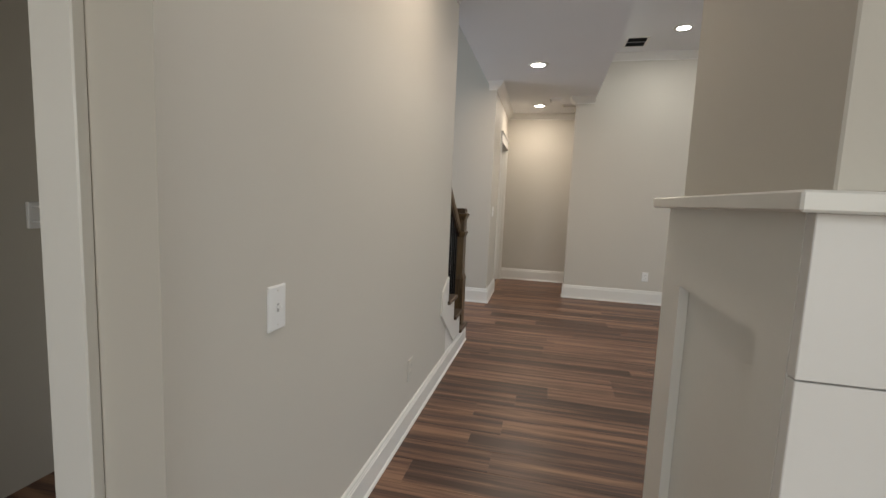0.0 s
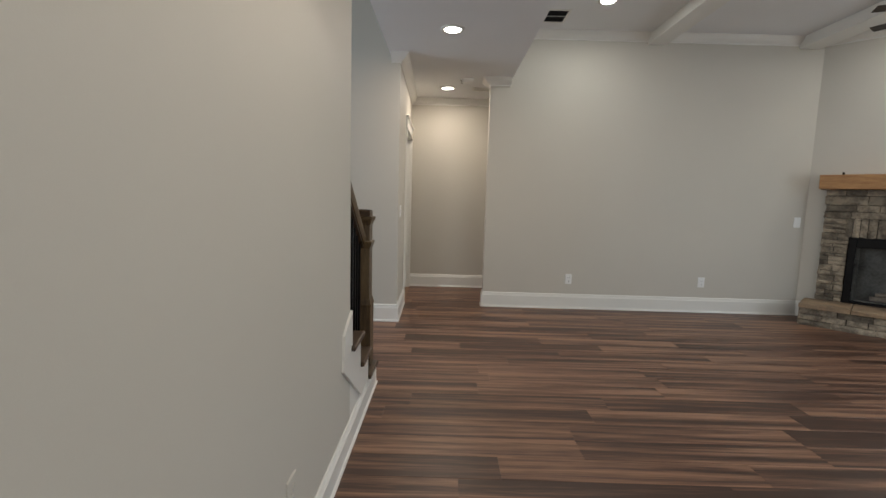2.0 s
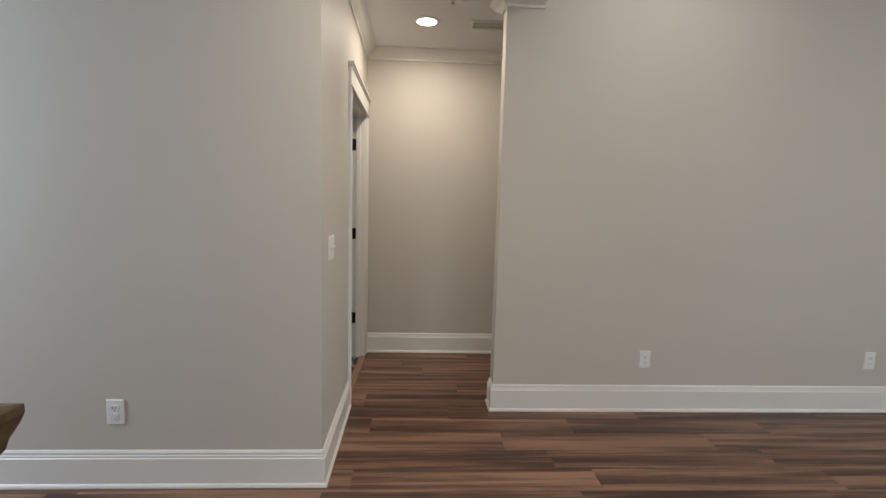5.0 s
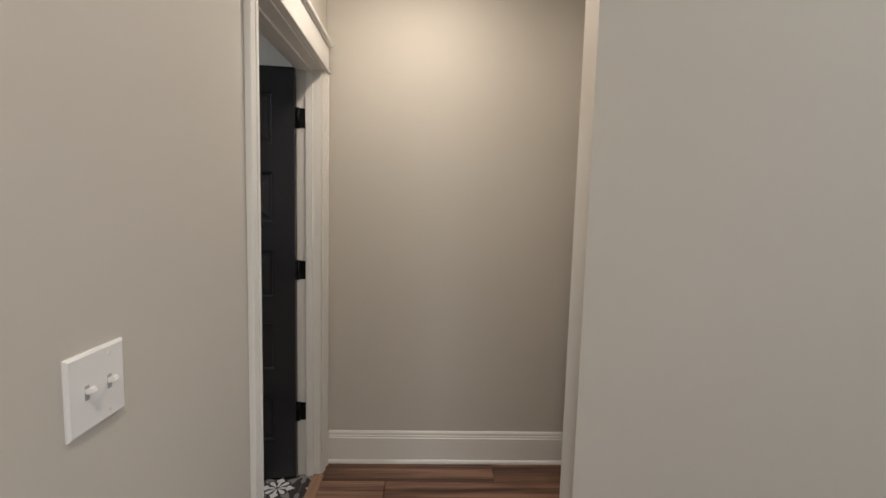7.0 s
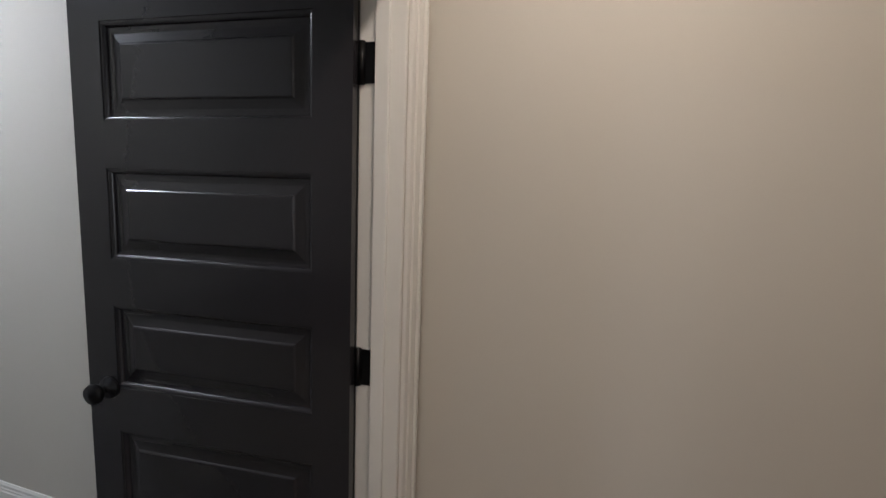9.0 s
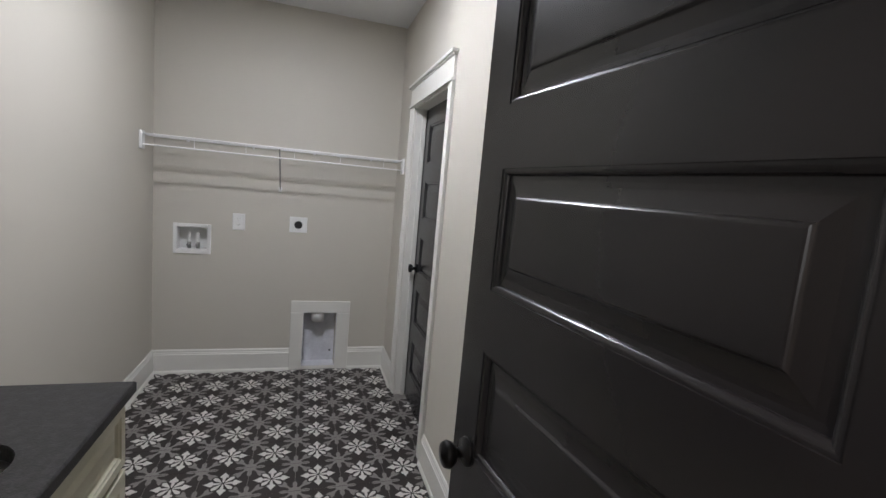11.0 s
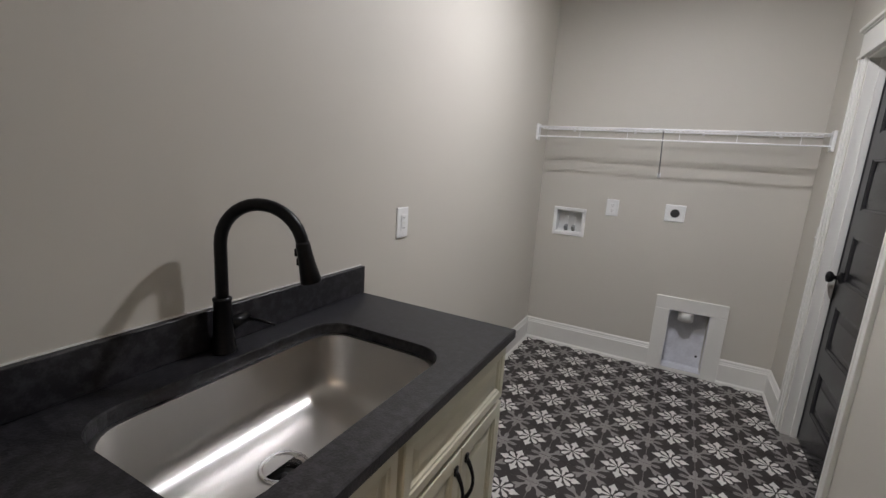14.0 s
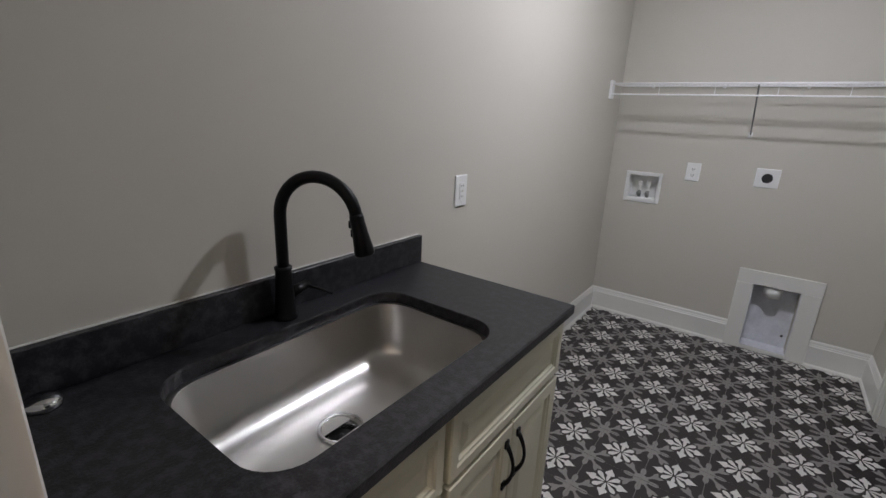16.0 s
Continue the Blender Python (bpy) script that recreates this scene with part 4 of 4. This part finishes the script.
for x in (-0.028, 0.028):
    bm = bmesh.new()
    tube(bm, [(x, -0.05, -0.079), (x, -0.05, -0.030)], 0.013, 12)
    tube(bm, [(x, -0.05, -0.045), (x, -0.015, -0.050)], [0.010, 0.012], 12)
    v = part("valve", bm, GREYROD, t, "grey metal water valve", True)
    part("valve_tag", boxes((x - 0.011, -0.045, -0.030, x + 0.011, -0.036, 0.040), bevel=0.001), PLASTIC, v)

# dryer vent box in the wall
t = thing("dryer_vent_box", pose(XF, 6.777, 0, 0, 0, -90), "white framed recess with galvanised dryer vent box", "dryer vent")
part("frame", boxes((-0.225, 0, 0.0, -0.125, 0.018, 0.463), (0.130, 0, 0.0, 0.225, 0.018, 0.463), (-0.225, 0, 0.463, 0.225, 0.018, 0.556), (-0.125, 0, 0.0, 0.130, 0.014, 0.028), bevel=0.002), TRIM, t, "white flat surround")
part("box", boxes((-0.126, -0.100, 0.028, -0.122, 0.012, 0.463), (0.126, -0.100, 0.028, 0.130, 0.012, 0.463), (-0.122, -0.104, 0.028, 0.126, -0.100, 0.463), (-0.122, -0.100, 0.028, 0.126, 0.012, 0.032), (-0.122, -0.100, 0.459, 0.126, 0.012, 0.463)), GALV, t, "galvanised metal recess")
bm = bmesh.new()
tube(bm, [(0.02, -0.045, 0.459), (0.02, -0.045, 0.385)], [0.052, 0.050], 24)
part("duct_stub", bm, PLASTIC, t, "round white duct end", True)
bm = bmesh.new()
tube(bm, [(-0.09, -0.0995, 0.115), (-0.09, -0.096, 0.115)], 0.008, 10)
part("screw", bm, SLOT, t)

# base cabinets
CY, CZ = 6.181, 0.888
def raised_front(parent, nm, x0, x1, z0, z1, rail=0.052):
    bm = bmesh.new()
    nested(bm, lambda a, b, d: (a, -d, b), x0, z0, x1, z1, [(0.0, 0.0), (0.0, -0.017), (0.003, -0.020), (rail - 0.012, -0.020), (rail - 0.008, -0.0165), (rail - 0.002, -0.016), (rail + 0.004, -0.010), (rail + 0.012, -0.010), (rail + 0.030, -0.0155)])
    return part(nm, bm, CREAM, parent)
def pull(parent, x, z0, z1, y):
    bm = bmesh.new()
    path = []
    for k in range(13):
        s = k / 12
        path.append((x, y + 0.026 * math.sin(math.pi * s) ** 0.8, z0 + (z1 - z0) * s))
    tube(bm, path, [0.0072 - 0.0028 * math.sin(math.pi * k / 12) for k in range(13)], 8)
    for z in (z0, z1):
        box(bm, x - 0.009, y - 0.001, z - 0.012, x + 0.009, y + 0.006, z + 0.012, bevel=0.002)
    part("handle", bm, BLACK, parent, "black arched pull", True)
def cabinet(x0, x1, label, doors):
    t = thing("base_cabinet", pose(x0, CY, 0), label, "cabinet", "laundry base cabinets")
    w = x1 - x0
    if x0 < -1.9:
        part("side_panel", boxes((-0.004, YL - CY + 0.012, 0.10, 0.0005, -0.001, CZ)), CREAM, t)
    part("body", boxes((0.001, YL - CY + 0.012, 0.10, 0.017, -0.001, 0.66), (w - 0.017, YL - CY + 0.012, 0.10, w - 0.001, -0.001, 0.66), (0.001, -0.03, 0.66, 0.017, -0.001, CZ), (w - 0.017, -0.03, 0.66, w - 0.001, -0.001, CZ), (0.017, YL - CY + 0.012, 0.10, w - 0.017, -0.02, 0.118), (0.017, YL - CY + 0.012, 0.118, w - 0.017, YL - CY + 0.02, CZ),
                       (0.017, -0.02, CZ - 0.03, w - 0.017, -0.001, CZ), (0.017, -0.02, 0.685, w - 0.017, -0.001, 0.705), (0.017, -0.02, 0.118, 0.035, -0.001, 0.685), (w - 0.035, -0.02, 0.118, w - 0.017, -0.001, 0.685)), CREAM, t)
    part("kick_board", boxes((0.001, YL - CY + 0.012, 0, w - 0.001, -0.07, 0.10)), CREAM, t)
    raised_front(t, "drawer_front", 0.010, w - 0.010, 0.705, 0.876, 0.038)
    n = doors
    for k in range(n):
        a, b = 0.010 + k * (w - 0.020) / n + (0.0015 if k else 0), 0.010 + (k + 1) * (w - 0.020) / n - (0.0015 if k < n - 1 else 0)
        d = raised_front(t, "door", a, b, 0.112, 0.690)
        hx = (b - 0.030 if k == 0 else a + 0.030) if n == 2 else b - 0.030
        if n == 2:
            pull(d, hx, 0.515, 0.645, 0.020)
    return t
cabinet(-2.000, -1.414, "cream cabinet with raised panels and two black pulls", 2)
cabinet(-1.412, -0.854, "cream cabinet with raised panel front beside the doorway", 1)

# counter with the sink cut out
SX0, SX1, SY0, SY1, SR = -1.742, -1.072, 5.721, 6.124, 0.085
def round_rect(x0, x1, y0, y1, r, n=7):
    pts = []
    for cx, cy, a0 in ((x1 - r, y1 - r, 0), (x0 + r, y1 - r, 90), (x0 + r, y0 + r, 180), (x1 - r, y0 + r, 270)):
        for k in range(n + 1):
            a = radians(a0 + 90 * k / n)
            pts.append((cx + r * math.cos(a), cy + r * math.sin(a)))
    return pts
t = thing("countertop", pose(0, 0, 0), "dark leathered stone countertop with a sink cut-out", "countertop")
inner = round_rect(SX0, SX1, SY0, SY1, SR)
OX0, OX1, OY0, OY1 = -2.020, XW - 0.010, YL + 0.002, 6.216
mx, my = (SX0 + SX1) / 2, (SY0 + SY1) / 2
def to_edge(p):
    dx, dy = p[0] - mx, p[1] - my
    s = min(((OX1 if dx > 0 else OX0) - mx) / dx if abs(dx) > 1e-6 else 9e9, ((OY1 if dy > 0 else OY0) - my) / dy if abs(dy) > 1e-6 else 9e9)
    return (mx + dx * s, my + dy * s)
outer = [to_edge(p) for p in inner]
for c in ((OX0, OY0), (OX1, OY0), (OX0, OY1), (OX1, OY1)):
    k = min(range(len(outer)), key=lambda i: (outer[i][0] - c[0]) ** 2 + (outer[i][1] - c[1]) ** 2)
    outer[k] = c
bm = bmesh.new()
loops = []
for pts, z in ((inner, 0.888), (inner, 0.916), ([(mx + (x - mx) * 1.006, my + (y - my) * 1.008) for x, y in inner], 0.920), ([(min(max(x, OX0 + 0.004), OX1), min(max(y, OY0), OY1 - 0.004)) for x, y in outer], 0.920), (outer, 0.916), (outer, 0.892), ([(min(max(x, OX0 + 0.003), OX1), min(max(y, OY0), OY1 - 0.003)) for x, y in outer], 0.888)):
    loops.append(ring(bm, [(x, y, z) for x, y in pts]))
for a, b in zip(loops, loops[1:] + loops[:1]):
    bridge(bm, a, b)
part("slab", bm, COUNTER, t)
t = thing("backsplash", pose(0, 0, 0.921), "low dark stone backsplash along the wall", "backsplash")
part("upstand", boxes((OX0, YL + 0.001, 0, OX1, YL + 0.021, 0.098), bevel=0.0015), COUNTER, t)
t = thing("caulk_line", pose(0, 0, 1.019), "thin white caulk line above the backsplash", "caulk", kind="structure")
part("bead", boxes((OX0, YL + 0.0005, 0, OX1, YL + 0.004, 0.003)), TRIM, t)

sink = thing("sink", pose(mx, my, 0.888), "brushed steel undermount sink with round drain", "sink")
bm = bmesh.new()
prev = None
for s, z, r in ((0.010, 0.0, SR), (-0.003, 0.0, SR), (-0.004, -0.006, SR), (0.002, -0.080, SR), (0.005, -0.122, SR), (0.010, -0.142, SR), (0.019, -0.159, SR), (0.033, -0.172, SR), (0.052, -0.181, SR), (0.080, -0.187, SR - 0.01), (0.13, -0.190, 0.05)):
    cur = ring(bm, [(x - mx, y - my, z) for x, y in round_rect(SX0 + s, SX1 - s, SY0 + s, SY1 - s, r, 7)])
    if prev:
        bridge(bm, prev, cur)
    prev = cur
dr = 0.045
cx, cy = 0.0, -0.035
cur = ring(bm, [(cx + dr * math.cos(math.atan2(v.co.y - cy, v.co.x - cx)), cy + dr * math.sin(math.atan2(v.co.y - cy, v.co.x - cx)), -0.193) for v in prev])
bridge(bm, prev, cur)
part("bowl", bm, STEEL, sink, "", True)
bm = bmesh.new()
lathe(bm, [(0.057, 0.001), (0.056, 0.005), (0.047, 0.005), (0.041, -0.003), (0.038, -0.020), (0.036, -0.034), (0.0, -0.036)], (cx, cy, -0.193), 32)
drain = part("drain", bm, CHROME, sink, "polished drain ring with strainer", True)
bm = bmesh.new()
lathe(bm, [(0.0, -0.012), (0.006, -0.013), (0.008, -0.022), (0.033, -0.024), (0.034, -0.030), (0.0, -0.030)], (cx, cy, -0.193), 24)
# dark colour stands for the shade down the drain
part("strainer", bm, SLOT, drain, "strainer basket darkened for the drain hole's shade", True)

tap = thing("faucet", pose(-1.422, 5.668, 0.920), "matte black pull-down faucet with a tall arched spout", "faucet")
bm = bmesh.new()
lathe(bm, [(0.0, 0.0), (0.030, 0.0), (0.030, 0.004), (0.027, 0.010), (0.0235, 0.05), (0.0215, 0.09), (0.0205, 0.128), (0.022, 0.130), (0.022, 0.137), (0.016, 0.140)], n=28)
part("body", bm, BLACK, tap, smooth=True)
dx, dy = -0.085, 0.208
ln = math.hypot(dx, dy)
dx, dy = dx / ln, dy / ln
R = 0.101
path = [(0, 0, 0.135), (0, 0, 0.18), (0, 0, 0.268)]
for k in range(1, 17):
    a = math.pi - k * radians(172) / 16
    path.append((dx * (R + R * math.cos(a)), dy * (R + R * math.cos(a)), 0.268 + R * math.sin(a)))
bm = bmesh.new()
tube(bm, path, 0.0148, 18)
part("spout", bm, BLACK, tap, smooth=True)
ex, ey, ez = path[-1]
d = (Vector(path[-1]) - Vector(path[-2])).normalized()
p0 = Vector(path[-1])
bm = bmesh.new()
tube(bm, [p0 + d * s for s in (-0.008, 0.0, 0.012, 0.04, 0.085, 0.090)], [0.0155, 0.017, 0.0172, 0.019, 0.0245, 0.0225], 22)
head = part("spray_head", bm, BLACK, tap, smooth=True)
side = Vector((-dx, -dy, 0))
bm = bmesh.new()
for s in (0.018, 0.040):
    c = p0 + d * s + side * 0.0185
    box(bm, c.x - 0.005, c.y - 0.005, c.z - 0.009, c.x + 0.005, c.y + 0.005, c.z + 0.009, bevel=0.0015)
part("spray_button", bm, BLACK, head)
bm = bmesh.new()
tube(bm, [(-0.018, 0.0, 0.062), (-0.048, -0.002, 0.066), (-0.050, -0.002, 0.0662), (-0.074, -0.004, 0.069)], [0.0145, 0.0145, 0.0135, 0.0135], 18)
part("handle_hub", bm, BLACK, tap, smooth=True)
bm = bmesh.new()
tube(bm, [(-0.066, 0.0, 0.068), (-0.080, 0.035, 0.064), (-0.092, 0.075, 0.058)], [0.0045, 0.0038, 0.0034], 10)
part("lever", bm, BLACK, tap, smooth=True)

t = thing("counter_cap", pose(-0.934, 5.666, 0.920), "low chrome hole cover on the dark counter", "cap")
bm = bmesh.new()
lathe(bm, [(0.0, 0.0), (0.027, 0.0), (0.029, 0.004), (0.028, 0.012), (0.024, 0.017), (0.0, 0.019)], n=24)
part("cover", bm, CHROME, t, smooth=True)

# ---- floors, piece by piece ----
floor = structure("floor", boxes((XO - 0.15, YS - 0.15, -0.11, XE + 0.5, YB + 0.3, -0.012)), MORTAR, "brown wood-look plank floor", "floor")
PL, PW = 1.219, 0.1778
prng = random.Random(11)
MESHES = {}
def plank_mesh(length):
    key = round(length, 2)
    if key not in MESHES:
        bm = bmesh.new()
        box(bm, 0.0005, 0.0005, -0.010, key - 0.0005, PW - 0.0005, 0.0, bevel=0.0009)
        bmesh.ops.recalc_face_normals(bm, faces=bm.faces)
        me = bpy.data.meshes.new("plank")
        bm.to_mesh(me)
        bm.free()
        me.materials.append(PLANK)
        MESHES[key] = me
    return MESHES[key]
rest = bmesh.new()
y = 4.900 - PW * 47
while y < YB - 0.001:
    x_lo = XO if y < YG - 0.05 else -0.74
    if y + PW > YS:
        x = x_lo - prng.uniform(0.0, 1.1)
        while x < XE + 0.3:
            a, b = max(x, x_lo), min(x + PL, XE + 0.3)
            if b - a > 0.02:
                near = -1.9 < (a + b) / 2 < 4.0 and y > 0.5 if y < YG else (a + b) / 2 < 4.0
                if near:
                    ob = new("plank", plank_mesh(b - a))
                    ob.parent = floor
                    ob.location = (a, y, 0)
                else:
                    box(rest, a + 0.0005, y + 0.0005, -0.010, b - 0.0005, y + PW - 0.0005, 0.0)
            x += PL
    y += PW
tagged(part("outer_planks", rest, PLANK, floor), kind="stuff")

tiles = structure("floor_laundry", boxes((XF - 0.02, YL - 0.02, -0.11, XW + 0.07, YR + 1.0, -0.0015)), GROUT, "patterned charcoal tile floor with white and grey flowers", "floor")
TP = 0.222
def mirrored(half):
    """Closed outline from its upper half; the first and last points lie on the axis."""
    return half + [(a, -b) for a, b in reversed(half[1:-1])]
PETAL = mirrored([(0.009, 0), (0.013, 0.0026), (0.026, 0.0060), (0.040, 0.0100), (0.049, 0.0112), (0.057, 0.0092), (0.062, 0.0048), (0.064, 0)])
FLEUR = mirrored([(0.004, 0), (0.010, 0.0030), (0.028, 0.0066), (0.043, 0.0074), (0.049, 0.0200), (0.059, 0.0185), (0.069, 0.0105), (0.079, 0.0045), (0.088, 0)])
FORK = mirrored([(0.020, 0), (0.022, 0.0056), (0.048, 0.0062), (0.060, 0.0105), (0.072, 0.0180), (0.092, 0.0200), (0.088, 0.0085), (0.080, 0)])
LEAF = mirrored([(0.018, 0), (0.022, 0.0048), (0.042, 0.0098), (0.056, 0.0100), (0.066, 0.0062), (0.072, 0)])
DISC = [(0.030 * math.cos(2 * math.pi * k / 20), 0.030 * math.sin(2 * math.pi * k / 20)) for k in range(20)]
def tile_mesh(x0, x1, y0, y1):
    """A tile about its centre, cut to the given limits."""
    h = TP / 2 - 0.0012
    bm = bmesh.new()
    box(bm, -h, -h, -0.010, h, h, 0.0)
    def shape(pts, ang, at, mat, z):
        c, s = math.cos(ang), math.sin(ang)
        f = bm.faces.new(ring(bm, [(at[0] + c * a - s * b, at[1] + s * a + c * b, z) for a, b in pts]))
        f.material_index = mat
    for k in range(4):
        shape(FLEUR, k * math.pi / 2, (0, 0), 1, 0.0004)
        shape(PETAL, k * math.pi / 2 + math.pi / 4, (0, 0), 1, 0.0005)
    for k in range(4):
        a = math.pi / 4 + k * math.pi / 2
        at = (math.copysign(h, math.cos(a)), math.copysign(h, math.sin(a)))
        shape(DISC, 0, at, 2, 0.0003)
        shape(FORK, a + math.pi, at, 2, 0.0004)
        for da in (-math.pi / 4, math.pi / 4):
            shape(LEAF, a + math.pi + da, at, 2, 0.0005)
    for co, no in (((max(x0, -h), 0, 0), (-1, 0, 0)), ((min(x1, h), 0, 0), (1, 0, 0)), ((0, max(y0, -h), 0), (0, -1, 0)), ((0, min(y1, h), 0), (0, 1, 0))):
        bmesh.ops.bisect_plane(bm, geom=bm.verts[:] + bm.edges[:] + bm.faces[:], plane_co=co, plane_no=no, clear_outer=True)
    for f in bm.faces:
        if f.normal.z < 0 and f.material_index:
            f.normal_flip()
    me = bpy.data.meshes.new("tile")
    bm.to_mesh(me)
    bm.free()
    for m in (TILE, TWHITE, TGREY):
        me.materials.append(m)
    return me
TILES = {}
TX, TY = -2.679, 6.306
for i in range(-9, 10):
    for j in range(-4, 7):
        x, y = TX + i * TP, TY + j * TP
        lim = (XF - x, -0.755 - x, YL - y, (YR + 0.1 if E0 < x < E1 else YR) - y)
        lim = tuple(max(-0.2, min(0.2, round(v, 3))) for v in lim)
        if lim[0] > 0.10 or lim[1] < -0.10 or lim[2] > 0.10 or lim[3] < -0.10:
            continue
        key = tuple(v if abs(v) < TP / 2 else 9 for v in lim)
        if key not in TILES:
            TILES[key] = tile_mesh(*lim)
        ob = new("tile", TILES[key])
        ob.parent = tiles
        ob.location = (x, y, 0)
